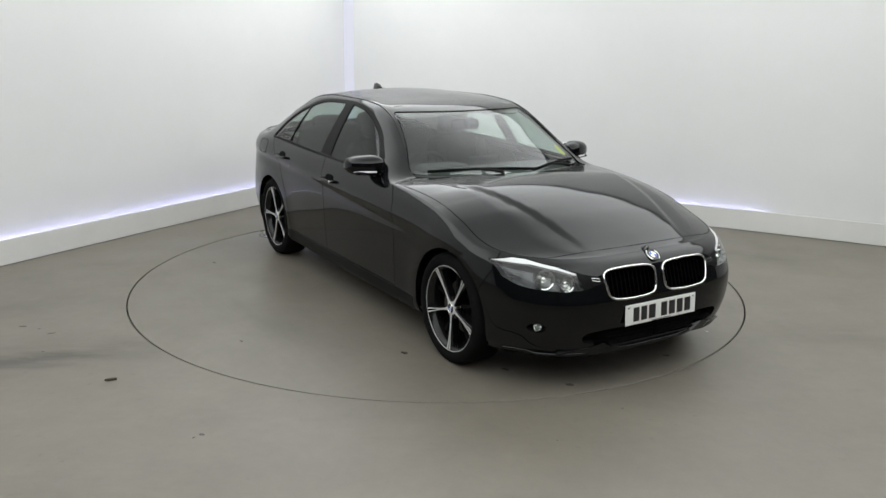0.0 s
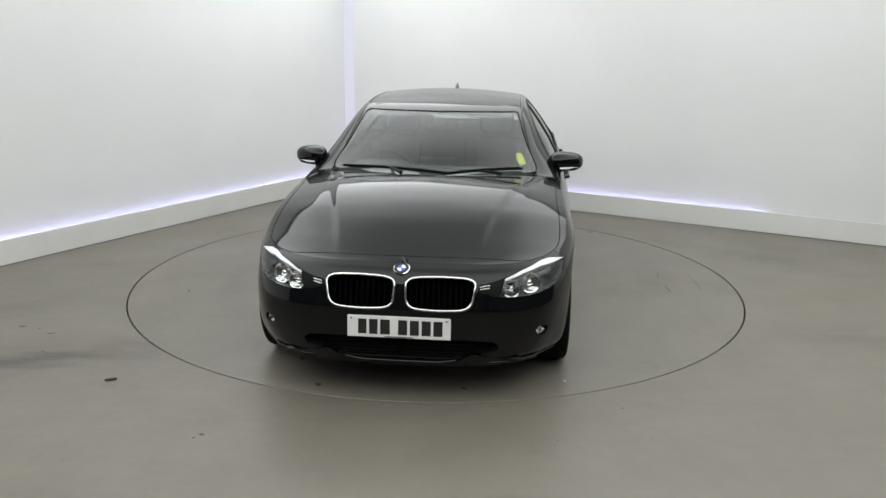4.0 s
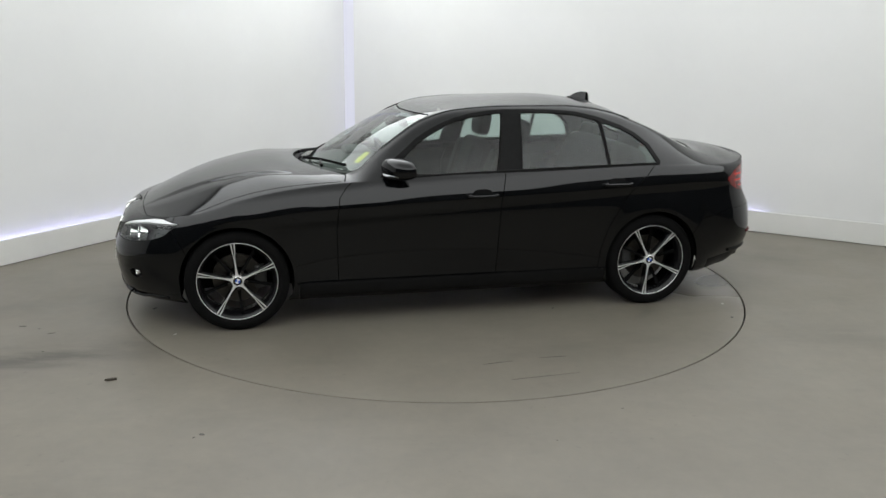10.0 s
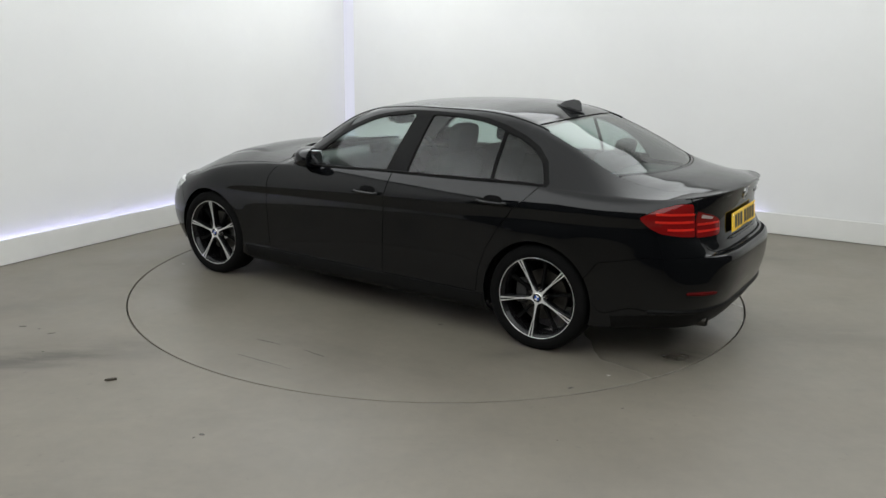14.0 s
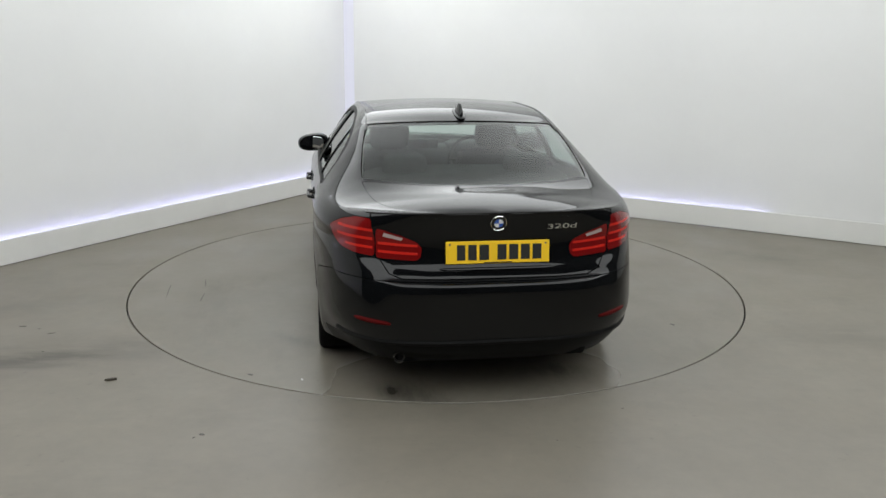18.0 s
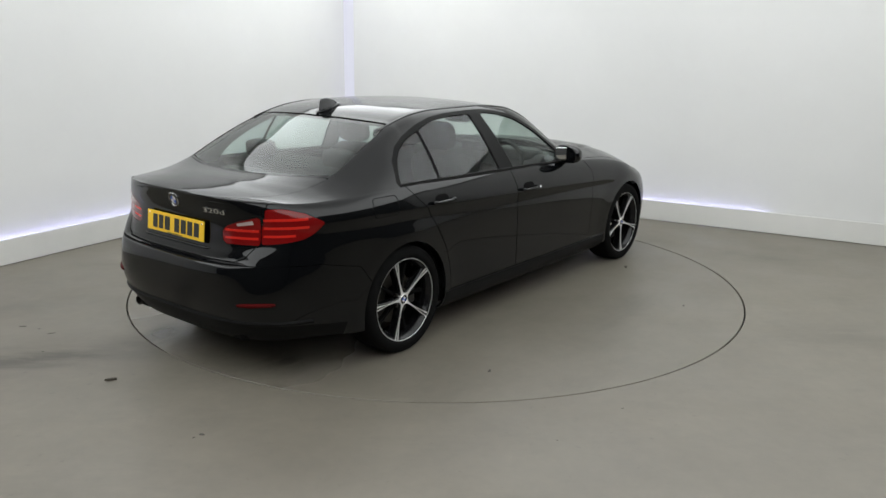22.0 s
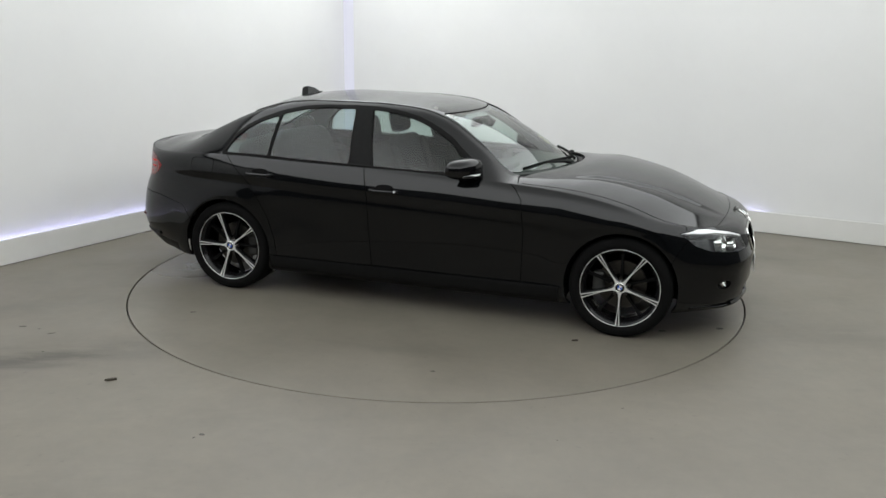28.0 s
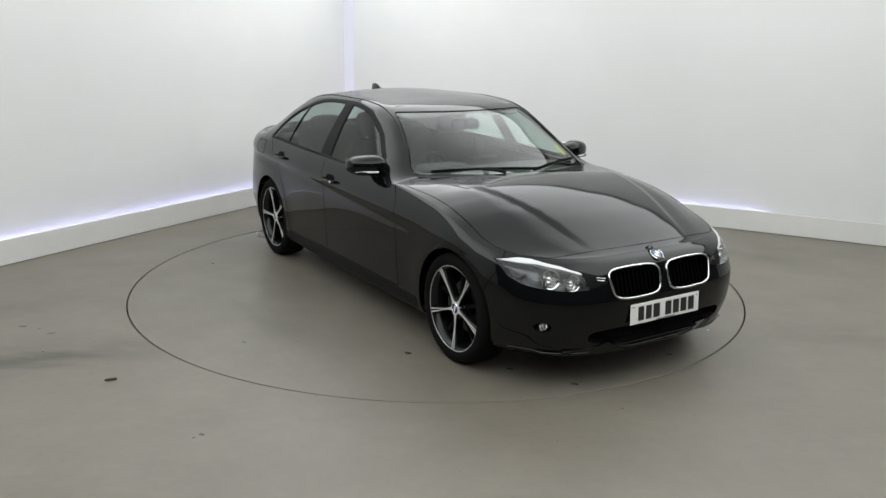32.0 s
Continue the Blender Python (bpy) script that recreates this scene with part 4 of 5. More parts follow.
def roundel(parent, m, r, name="badge"):
    """A plain round badge: chrome rim, dark ring, quarters in blue and white."""
    bm = bmesh.new()
    lathe(bm, [(0.001, 0.0), (r, 0.0), (r, r * 0.10), (r * 0.93, r * 0.16), (r * 0.88, r * 0.10), (0.001, r * 0.10)], 32, m)
    ob = part(name, bm, M_CHROME, parent, "round chrome-rimmed badge with blue and white quarters", angle=40)
    bm = bmesh.new()
    lathe(bm, [(r * 0.56, r * 0.115), (r * 0.89, r * 0.115)], 32, m)
    part("ring", bm, M_GLOSSBLACK, ob)
    for k in range(4):
        bm = bmesh.new()
        c = bm.verts.new((0, 0, r * 0.125))
        arc = [bm.verts.new((r * 0.55 * math.cos(k * math.pi / 2 + i * math.pi / 16), r * 0.55 * math.sin(k * math.pi / 2 + i * math.pi / 16), r * 0.125)) for i in range(9)]
        for i in range(8):
            bm.faces.new((c, arc[i], arc[i + 1]))
        bmesh.ops.transform(bm, matrix=m, verts=bm.verts)
        part("quarter", bm, M_ENAMEL if k % 2 == 0 else M_BLUE, ob)
    return ob


# --- underbody, wheel housings, blocks that close the shell
bm = bmesh.new()
box(bm, -1.82, 1.98, -0.56, 0.56, 0.19, 0.30, 0.03)
box(bm, -2.15, -1.80, -0.56, 0.56, 0.24, 0.34, 0.03)
box(bm, -1.0, 1.0, -0.80, 0.80, 0.185, 0.30, 0.03)
box(bm, 1.0, 1.95, -0.50, 0.50, 0.28, 0.60, 0.05)
box(bm, -2.20, -1.42, -0.50, 0.50, 0.28, 0.62, 0.05)
box(bm, -1.99, -1.768, -0.64, 0.64, 0.30, 0.46, 0.03)
box(bm, 1.768, 1.95, -0.70, 0.70, 0.205, 0.46, 0.03)
part("underbody", bm, M_DARK, car, "dark underbody and floor pan")
for cx in (1.405, -1.405):
    for s in both:
        bm = bmesh.new()
        lathe(bm, [(0.356, 0.0), (0.362, 0.15), (0.360, 0.30), (0.05, 0.30)], 40)
        bmesh.ops.transform(bm, matrix=Matrix.Translation((cx, s * 0.832, HUB_Z)) @ Matrix.Rotation(radians(90 * s), 4, "X"), verts=bm.verts)
        bmesh.ops.delete(bm, geom=[v for v in bm.verts if v.co.z < 0.17], context="VERTS")
        part("wheel_arch_liner", bm, M_DARK, car, smooth=True)


# --- wheels
def wheel(cx, s, turn):
    """One alloy wheel; its face looks outwards along y times s."""
    m = Matrix.Translation((cx, s * 0.775, HUB_Z)) @ Matrix.Rotation(radians(-90 * s), 4, "X") @ Matrix.Rotation(radians(turn), 4, "Z")
    bm = bmesh.new()
    lathe(bm, [(0.228, -0.10), (0.222, -0.02), (0.215, 0.045), (0.228, 0.070), (0.238, 0.082), (0.2475, 0.088), (0.2495, 0.080), (0.246, 0.068), (0.246, -0.10)], 64, m)
    rim = part("wheel", bm, M_RIMBLACK, car, "gloss black alloy wheel with five machined silver spokes", angle=35)
    bm = bmesh.new()
    lathe(bm, [(0.2448, 0.0884), (0.2466, 0.0899), (0.2486, 0.0891)], 64, m)
    part("rim_edge", bm, M_ALLOY, rim, "machined silver rim edge", smooth=True)
    bm = bmesh.new()
    lathe(bm, [(0.244, -0.105), (0.262, -0.118), (0.290, -0.116), (0.316, -0.100), (0.3215, -0.085), (0.3225, -0.03), (0.3225, 0.03), (0.3215, 0.070), (0.314, 0.088), (0.302, 0.096), (0.290, 0.101), (0.270, 0.102), (0.256, 0.097), (0.2475, 0.088)], 72, m)
    part("tyre", bm, M_RUBBER, rim, "black low-profile tyre", smooth=True, angle=50)
    for k in range(5):
        sm = m @ Matrix.Rotation(2 * math.pi * k / 5, 4, "Z")
        bm = bmesh.new()
        # black spoke body
        prism(bm, [(0.030, -0.022), (0.075, -0.011), (0.15, -0.013), (0.236, -0.022), (0.236, 0.022), (0.15, 0.013), (0.075, 0.011), (0.030, 0.022)], 0.020, 0.070, sm)
        bmesh.ops.bevel(bm, geom=list(bm.edges), offset=0.004, segments=1, affect="EDGES")
        sp = part("spoke", bm, M_RIMBLACK, rim)
        bm = bmesh.new()
        # machined faces: a stem and two prongs
        inner = ((0.026, 0.0), (0.048, 0.0), (0.080, 0.0), (0.128, 0.0), (0.175, 0.0034), (0.2435, 0.0062))
        outer = ((0.026, 0.021), (0.046, 0.0085), (0.080, 0.0046), (0.128, 0.0046), (0.175, 0.0082), (0.2435, 0.0142))
        for sg in (1, -1):
            h = lambda x: 0.0725 + 0.013 * ((x - 0.03) / 0.21) ** 2
            a = [bm.verts.new((x, sg * y, h(x))) for x, y in inner]
            b = [bm.verts.new((x, sg * y, h(x))) for x, y in outer]
            b2 = [bm.verts.new((x, sg * y, h(x) - 0.004)) for x, y in outer]
            a2 = [bm.verts.new((x, sg * y, h(x) - 0.004)) for x, y in inner]
            for i in range(5):
                bm.faces.new((a[i], a[i + 1], b[i + 1], b[i]))
                bm.faces.new((b[i], b[i + 1], b2[i + 1], b2[i]))
                bm.faces.new((a[i], a[i + 1], a2[i + 1], a2[i]))
        bmesh.ops.transform(bm, matrix=sm, verts=bm.verts)
        part("spoke_face", bm, M_ALLOY, sp)
        # slim black rib between the spokes
        bm = bmesh.new()
        rm = sm @ Matrix.Rotation(math.pi / 5, 4, "Z")
        prism(bm, [(0.045, -0.012), (0.14, -0.006), (0.228, -0.012), (0.228, 0.012), (0.14, 0.006), (0.045, 0.012)], 0.005, 0.034, rm)
        part("rib", bm, M_DARK, rim)
        bm = bmesh.new()
        lathe(bm, [(0.0005, 0.064), (0.009, 0.064), (0.010, 0.050)], 10, sm @ Matrix.Rotation(math.pi / 5, 4, "Z") @ Matrix.Translation((0.056, 0, 0)))
        part("wheel_bolt", bm, M_DISC, rim)
    bm = bmesh.new()
    lathe(bm, [(0.0005, 0.066), (0.030, 0.0735), (0.036, 0.072), (0.041, 0.060), (0.044, 0.03)], 32, m)
    part("hub", bm, M_ALLOY, rim, smooth=True, angle=40)
    roundel(rim, m @ Matrix.Rotation(radians(-turn + 20), 4, "Z") @ Matrix.Translation((0, 0, 0.0725)), 0.029, "centre_cap")
    fm = Matrix.Translation((cx, s * 0.775, HUB_Z)) @ Matrix.Rotation(radians(-90 * s), 4, "X")
    bm = bmesh.new()
    lathe(bm, [(0.07, -0.012), (0.155, -0.012), (0.155, -0.034), (0.07, -0.034)], 48, fm, closed=True)
    part("brake_disc", bm, M_DISC, rim, "worn steel brake disc")
    bm = bmesh.new()
    ang = radians(180 if cx > 0 else 0)
    cm = fm @ Matrix.Rotation(ang, 4, "Z")
    box(bm, 0.105, 0.180, -0.075, 0.075, -0.060, 0.010, 0.015, cm)
    part("brake_caliper", bm, M_CALIPER, rim)
    return rim


wheel(1.405, 1, -85)
wheel(-1.405, 1, 83)
wheel(1.405, -1, -90)
wheel(-1.405, -1, -108)

# --- headlights
for s in both:
    body = laid("headlight", [(lower, "headlight")], (s,), M_LENS, car, "clear headlight with twin round lamps and a silver brow", skirt=0)
    laid("housing", [(lower, "headlight")], (s,), M_REFLECTOR, body, "grey lamp housing", sink=0.075, skirt=-0.07)
    laid("brow", [(lower, "brow")], (s,), M_SILVER, body, "silver brow strip", sink=0.001, skirt=0.02)
    for y, z, r in ((0.668, 0.630, 0.047), (0.567, 0.611, 0.040)):
        c, n = spot(p_of_y(y, z), z, -0.050, s)
        d = (n + Vector((1.6, 0, 0))).normalized()
        m = facing(c, d)
        bm = bmesh.new()
        lathe(bm, [(0.0005, -0.03), (r * 0.5, -0.028), (r * 0.85, -0.012), (r, 0.012), (r * 1.12, 0.014), (r * 1.14, -0.03)], 28, m)
        lamp = part("lamp", bm, M_CHROME, body, "round chrome headlamp", smooth=True, angle=50)
        bm = bmesh.new()
        superq(bm, r * 0.42, r * 0.42, r * 0.40, 1, 1, 20, 10, m @ Matrix.Translation((0, 0, -0.012)))
        part("bulb_shield", bm, M_CHROME, lamp, smooth=True)
    for k in range(5):
        bm = bmesh.new()
        z0 = 0.606 + 0.014 * k
        q = [spot(p_of_x(1.80 + 0.012 * k + d, z0), z0, -0.045, s)[0] for d in np.linspace(0, 0.075, 5)]
        tube(bm, q, 0.0035, 6)
        part("indicator_rib", bm, M_REFLECTOR, body, smooth=True)
    # dark arm that joins the lamp to the grille
    laid("lamp_arm", [(lower, "lamp_arm")], (s,), M_BLACK, body, "black arm joining the lamp to the grille", skirt=0.02)
    bm = bmesh.new()
    for z0, w in ((0.600, 0.0018), (0.612, 0.0018)):
        tube(bm, [spot(p_of_y(y, z0 + 0.16 * (y - 0.37)), z0 + 0.16 * (y - 0.37), 0.001, s)[0] for y in np.linspace(0.398, 0.445, 6)], w, 6)
    part("trim_bar", bm, M_CHROME, fbump, "thin chrome bar")

# --- grille
for s in both:
    kp = tline(KIDNEY)
    bm = bmesh.new()
    tube(bm, outline_on(kp, 0.003, s), 0.0064, 8, closed=True, flat=1.0)
    g = part("grille", bm, M_CHROME, car, "chrome-framed kidney grille with black slats", smooth=True, angle=60)
    bm = bmesh.new()
    pts = outline_on(kp, -0.055, s)
    c = sum(pts, Vector()) / len(pts)
    vc = bm.verts.new(c)
    vs = [bm.verts.new(q) for q in pts]
    fr = [bm.verts.new(q) for q in outline_on(kp, 0.0, s)]
    for i in range(len(vs)):
        j = (i + 1) % len(vs)
        bm.faces.new((vc, vs[i], vs[j]))
        bm.faces.new((vs[i], vs[j], fr[j], fr[i]))
    part("backing", bm, M_SLAT, g)
    for k in range(11):
        y = 0.052 + 0.0285 * k
        hi = 0.640 if y < 0.33 else 0.628
        lo = 0.510 if y < 0.31 else 0.54
        bm = bmesh.new()
        pa, _ = spot(p_of_y(y, hi), hi, -0.020, s)
        pb, _ = spot(p_of_y(y, lo), lo, -0.020, s)
        vs = [bm.verts.new(q + Vector((dx, dy, 0))) for dx, dy in ((0, 0.005), (-0.03, 0.003)) for q, dy in ((pa, -dy), (pa, dy), (pb, dy), (pb, -dy))]
        for f in ((0, 1, 2, 3), (4, 7, 6, 5), (0, 4, 5, 1), (1, 5, 6, 2), (2, 6, 7, 3), (3, 7, 4, 0)):
            bm.faces.new([vs[i] for i in f])
        part("slat", bm, M_SLAT, g)


def pocket(poly, depth, material, parent, sides, name, label=""):
    """A closed recess behind an opening in the lower body."""
    bm = bmesh.new()
    for s in sides:
        pts = outline_on(poly, -depth, s)
        fr = [bm.verts.new(q) for q in outline_on(poly, 0.0, s)]
        vs = [bm.verts.new(q) for q in pts]
        vc = bm.verts.new(sum(pts, Vector()) / len(pts))
        for i in range(len(vs)):
            j = (i + 1) % len(vs)
            bm.faces.new((vc, vs[i], vs[j]))
            bm.faces.new((vs[i], vs[j], fr[j], fr[i]))
    return part(name, bm, material, parent, label)


ip = rounded(tline(INTAKE), 0.02)
ip = [(min(a, PF), b) for a, b in ip]
pocket(ip, 0.06, M_DARK, fbump, both, "air_intake", "dark lower air intake")
for k in range(4):
    bm = bmesh.new()
    z = 0.264 + 0.022 * k
    tube(bm, [spot(p_of_y(abs(y), z), z, -0.02, 1 if y >= 0 else -1)[0] for y in np.linspace(-0.31 - 0.03 * k, 0.31 + 0.03 * k, 31)], 0.004, 6)
    part("intake_slat", bm, M_DARK, fbump)
for s in both:
    fp = tline(FOG)
    pk = pocket(fp, 0.045, M_BLACK, fbump, (s,), "fog_lamp_recess", "black recess of the fog lamp")
    c, n = spot(p_of_y(0.712, 0.370), 0.370, -0.016, s)
    m = facing(c, (n + Vector((1.2, 0, 0))).normalized())
    bm = bmesh.new()
    lathe(bm, [(0.0005, -0.018), (0.011, -0.014), (0.018, 0.003), (0.0205, 0.007), (0.022, 0.005), (0.022, -0.02)], 28, m)
    fl = part("fog_lamp", bm, M_CHROME, pk, "round chrome fog lamp", smooth=True, angle=50)
    bm = bmesh.new()
    superq(bm, 0.019, 0.019, 0.008, 1, 1, 24, 8, m @ Matrix.Translation((0, 0, 0.004)))
    part("lens", bm, M_LENS, pk, smooth=True)
# front lip
bm = bmesh.new()
tube(bm, [spot(p_of_y(abs(y), 0.215), 0.215, 0.006 - 0.01 * (abs(y) > 0.7), 1 if y >= 0 else -1)[0] + Vector((0, 0, 0.014 * math.exp(-((abs(y) - 0.30) / 0.07) ** 2))) for y in np.linspace(-0.78, 0.78, 61)], 0.014, 8, flat=0.8)
part("front_lip", bm, M_PAINT, fbump, "black lower lip", smooth=True, angle=60)


for s in both:
    bm = bmesh.new()
    q = [(0.285, 0.232), (0.40, 0.222), (0.60, 0.224), (0.60, 0.236), (0.44, 0.252), (0.37, 0.272)]
    a = [bm.verts.new(spot(p_of_y(y, z), z, 0.018 if z < 0.24 else 0.006, s)[0]) for y, z in q]
    b = [bm.verts.new(spot(p_of_y(y, z), z, -0.02, s)[0]) for y, z in q]
    bm.faces.new(a), bm.faces.new(b[::-1])
    for i in range(len(q)):
        j = (i + 1) % len(q)
        bm.faces.new((a[i], a[j], b[j], b[i]))
    bmesh.ops.triangulate(bm, faces=bm.faces[:])
    part("lip_flap", bm, M_PAINT, fbump, "upturned black flap of the lower lip")


# --- number plates with plain bars
def plate(parent, at, n, material, label):
    m = facing(at, n)
    bm = bmesh.new()
    box(bm, -0.26, 0.26, -0.0555, 0.0555, -0.004, 0.002, 0.002, m, 1)
    ob = part("number_plate", bm, material, parent, label)
    x = -0.205
    for k, w in enumerate((0.042, 0.042, 0.048, 0.045, 0.045, 0.045, 0.045)):
        if k == 3:
            x += 0.028
        bm = bmesh.new()
        box(bm, x, x + w, -0.038, 0.038, 0.001, 0.0032, 0, m)
        part("bar", bm, M_INK, ob)
        x += w + 0.014
    for dx, dy in ((-0.24, 0.04), (0.24, 0.04)):
        bm = bmesh.new()
        lathe(bm, [(0.0005, 0.004), (0.005, 0.0035), (0.006, 0.002)], 10, m @ Matrix.Translation((dx, dy, 0)))
        part("screw", bm, M_CHROME, ob)
    bm = bmesh.new()
    box(bm, -0.07, 0.07, -0.0525, -0.048, 0.001, 0.003, 0, m)
    part("bar", bm, M_INK, ob)
    return ob


c = Vector((2.190, 0.0, 0.409))
plate(fbump, c, (1, 0, 0.06), M_WHITE, "white front number plate with plain black bars")
plate(boot, Vector((-2.338, 0.0, 0.796)), (-1, 0, 0.10), M_YELLOW, "yellow rear number plate with plain black bars")
c, n = spot(PF - 0.01, 0.687, 0.001)
c.y = 0
roundel(fbump, facing(c, (n.x, 0, n.z)), 0.041)
c, n = spot(PR + 0.01, 0.940, 0.001)
c.y = 0
roundel(boot, facing(c, (n.x, 0, n.z)), 0.041)

# --- model lettering on the boot lid
tx = bpy.data.curves.new("lettering", "FONT")
tx.body, tx.size, tx.extrude, tx.align_x = "320d", 0.051, 0.002, "CENTER"
tmp = new("lettering_curve", tx)
me = bpy.data.meshes.new_from_object(tmp.evaluated_get(bpy.context.evaluated_depsgraph_get()))
bpy.data.objects.remove(tmp)
c, n = spot(p_of_y(0.325, 0.905, True), 0.905, 0.003, -1)
me.transform(facing(c, n) @ Matrix.Diagonal((1.6, 0.72, 1, 1)))
me.materials.clear()
me.materials.append(M_CHROME)
ob = new("model_lettering", me)
ob.parent = boot
tagged(ob, "chrome model lettering")

# --- rear lamps and bumper details
for s in both:
    t1 = laid("tail_lamp", [(lower, "tail_lamp")], (s,), M_RED, car, "red tail lamp with brighter bars", skirt=0.03)
    laid("lamp_bar", [(lower, "tail_bar")], (s,), M_REDBAR, t1, "bright red lamp bar", sink=-0.001, skirt=0.004)
    t2 = laid("boot_lamp", [(lower, "boot_lamp")], (s,), M_RED, boot, "red inner tail lamp", skirt=0.03)
    laid("lamp_bar", [(lower, "boot_bar")], (s,), M_REDBAR, t2, "bright red lamp bar", sink=-0.001, skirt=0.004)
    laid("reverse_lamp", [(lower, "reverse_lamp")], (s,), M_CLEAR, t2, "clear reversing lamp strip", sink=-0.001, skirt=0.004)
    bm = bmesh.new()
    path = [spot(p_of_y(y, z, True), z, 0.000, s)[0] for y, z in zip(np.linspace(0.53, 0.70, 10), np.linspace(0.450, 0.460, 10))]
    tube(bm, path, [0.006, 0.010, 0.011, 0.012, 0.012, 0.012, 0.012, 0.011, 0.010, 0.006], 8)
    part("reflector", bm, M_DARKRED, rbump, "slim red reflector", smooth=True)
bm = bmesh.new()
path = [spot(p_of_y(abs(y), 0.345, True), 0.345, -0.004, 1 if y >= 0 else -1)[0] for y in np.linspace(-0.78, 0.78, 41)]
tube(bm, path, 0.016, 8)
part("lower_strip", bm, M_BLACK, rbump, "black strip low on the bumper", smooth=True)
bm = bmesh.new()
box(bm, -2.295, -2.10, -0.50, 0.50, 0.215, 0.30, 0.03)
part("diffuser", bm, M_DARK, rbump, "dark panel under the bumper")
bm = bmesh.new()
lathe(bm, [(0.024, -0.10), (0.024, 0.10), (0.027, 0.102), (0.029, 0.098), (0.029, -0.10)], 24, pose(-2.205, 0.483, 0.252, 0, -90, 0))
ex = part("exhaust_pipe", bm, M_DISC, car, "round dull steel exhaust tailpipe", smooth=True, angle=40)
bm = bmesh.new()
lathe(bm, [(0.0005, 0.02), (0.0265, 0.02)], 20, pose(-2.205, 0.483, 0.252, 0, -90, 0))
part("bore", bm, M_DARK, ex)
# boot handle ledge
bm = bmesh.new()
path = [spot(p_of_y(abs(y), 0.712, True), 0.712, 0.004, 1 if y >= 0 else -1)[0] for y in np.linspace(-0.29, 0.29, 25)]
tube(bm, path, [0.003] + [0.011] * 23 + [0.003], 8, flat=0.7)
part("boot_handle", bm, M_PAINT, boot, "black handle ledge", smooth=True, angle=60)

# crisp edge of the boot lid
bm = bmesh.new()
path = []
for y in np.linspace(-0.62, 0.62, 41):
    p = p_of_y(abs(y), 0.995, True)
    path.append(spot(p, float(belt_z(p)) - 0.004, 0.0015, 1 if y >= 0 else -1)[0])
tube(bm, path, [0.002] + [0.0055] * 39 + [0.002], 8)
part("boot_lip", bm, M_PAINT, boot, "thin black lip along the boot's rear edge", smooth=True)

# --- door handles, mirrors
for (k, s), d in doors.items():
    hx, hz = (-0.16, 0.822) if k == "f" else (-1.105, 0.868)
    c, n = spot(hx, hz, 0.0, s)
    m = facing(c, n)
    bm = bmesh.new()
    superq(bm, 0.064, 0.030, 0.0045, 0.8, 0.8, 24, 8, m @ Matrix.Translation((0, 0.013, 0)))
    part("handle_cup", bm, M_DARK, d, "dark recess behind the handle", smooth=True)
    bm = bmesh.new()
    superq(bm, 0.106, 0.0110, 0.012, 0.95, 0.7, 28, 12, m @ Matrix.Translation((0, -0.005, 0.024)))
    for e in (-0.088, 0.088):
        superq(bm, 0.017, 0.012, 0.022, 0.7, 0.7, 14, 8, m @ Matrix.Translation((e, 0, 0.012)))
    h = part("door_handle", bm, M_PAINT, d, "black pull handle", smooth=True, angle=60)
    if k == "f" and s == -1:
        bm = bmesh.new()
        lathe(bm, [(0.0005, 0.004), (0.007, 0.003), (0.008, 0.0)], 14, m @ Matrix.Translation((0.085, 0.0, 0.038)))
        part("lock_cylinder", bm, M_ENAMEL, h, "pale lock cylinder")
for s in both:
    out = 0.010 if s < 0 else 0.0
    bm = bmesh.new()
    vs = superq(bm, 0.090, 0.118, 0.066, 0.75, 0.85, 36, 20)
    for v in vs:
        v.co.x = max(v.co.x, -0.050)
        v.co.x -= 0.38 * v.co.y * s
        v.co.z *= 1.0 - 0.9 * (v.co.y * s) * (1.2 if v.co.z > 0 else 0.4)
        v.co.z += 0.006
    bmesh.ops.translate(bm, vec=Vector((0.385, s * (0.878 + out), 0.996)), verts=vs)
    mi = part("door_mirror", bm, M_PAINT, doors["f", s], "black door mirror with a clear indicator strip", smooth=True, angle=50)
    bm = bmesh.new()
    superq(bm, 0.085, 0.048, 0.002, 0.5, 0.5, 24, 6, Matrix.Translation((0.3335, s * (0.880 + out), 1.003)) @ Matrix.Rotation(radians(-20.8 * s), 4, "Z") @ Matrix.Rotation(radians(90), 4, "Z") @ Matrix.Rotation(radians(90), 4, "X"))
    part("mirror_glass", bm, M_MIRROR, mi, "mirror glass", smooth=True)
    bm = bmesh.new()
    path = []
    for u in np.linspace(-0.5, 1.25, 16):
        y = 0.100 * math.sin(u)
        path.append(Vector((0.385 + 0.0865 * abs(math.cos(u)) ** 0.85 - 0.38 * y, s * (0.880 + out + 0.95 * y), 0.968)))
    tube(bm, path, [0.003] + [0.006] * 14 + [0.003], 6, flat=1.2)
    part("indicator", bm, M_ENAMEL, mi, "clear indicator strip", smooth=True)
    bm = bmesh.new()
    superq(bm, 0.066, 0.098, 0.015, 0.8, 0.8, 24, 8, Matrix.Translation((0.392, s * (0.866 + out), 0.962)) @ Matrix.Rotation(radians(-20 * s), 4, "Z"))
    part("mirror_base", bm, M_BLACK, mi, "black lower mirror shell", smooth=True)
    bm = bmesh.new()
    tube(bm, [(0.47, s * 0.775, 0.962), (0.45, s * 0.82, 0.972), (0.42, s * 0.86, 0.982)], [0.030, 0.024, 0.022], 10, flat=0.6)
    part("mirror_arm", bm, M_BLACK, mi, "black mirror arm", smooth=True)

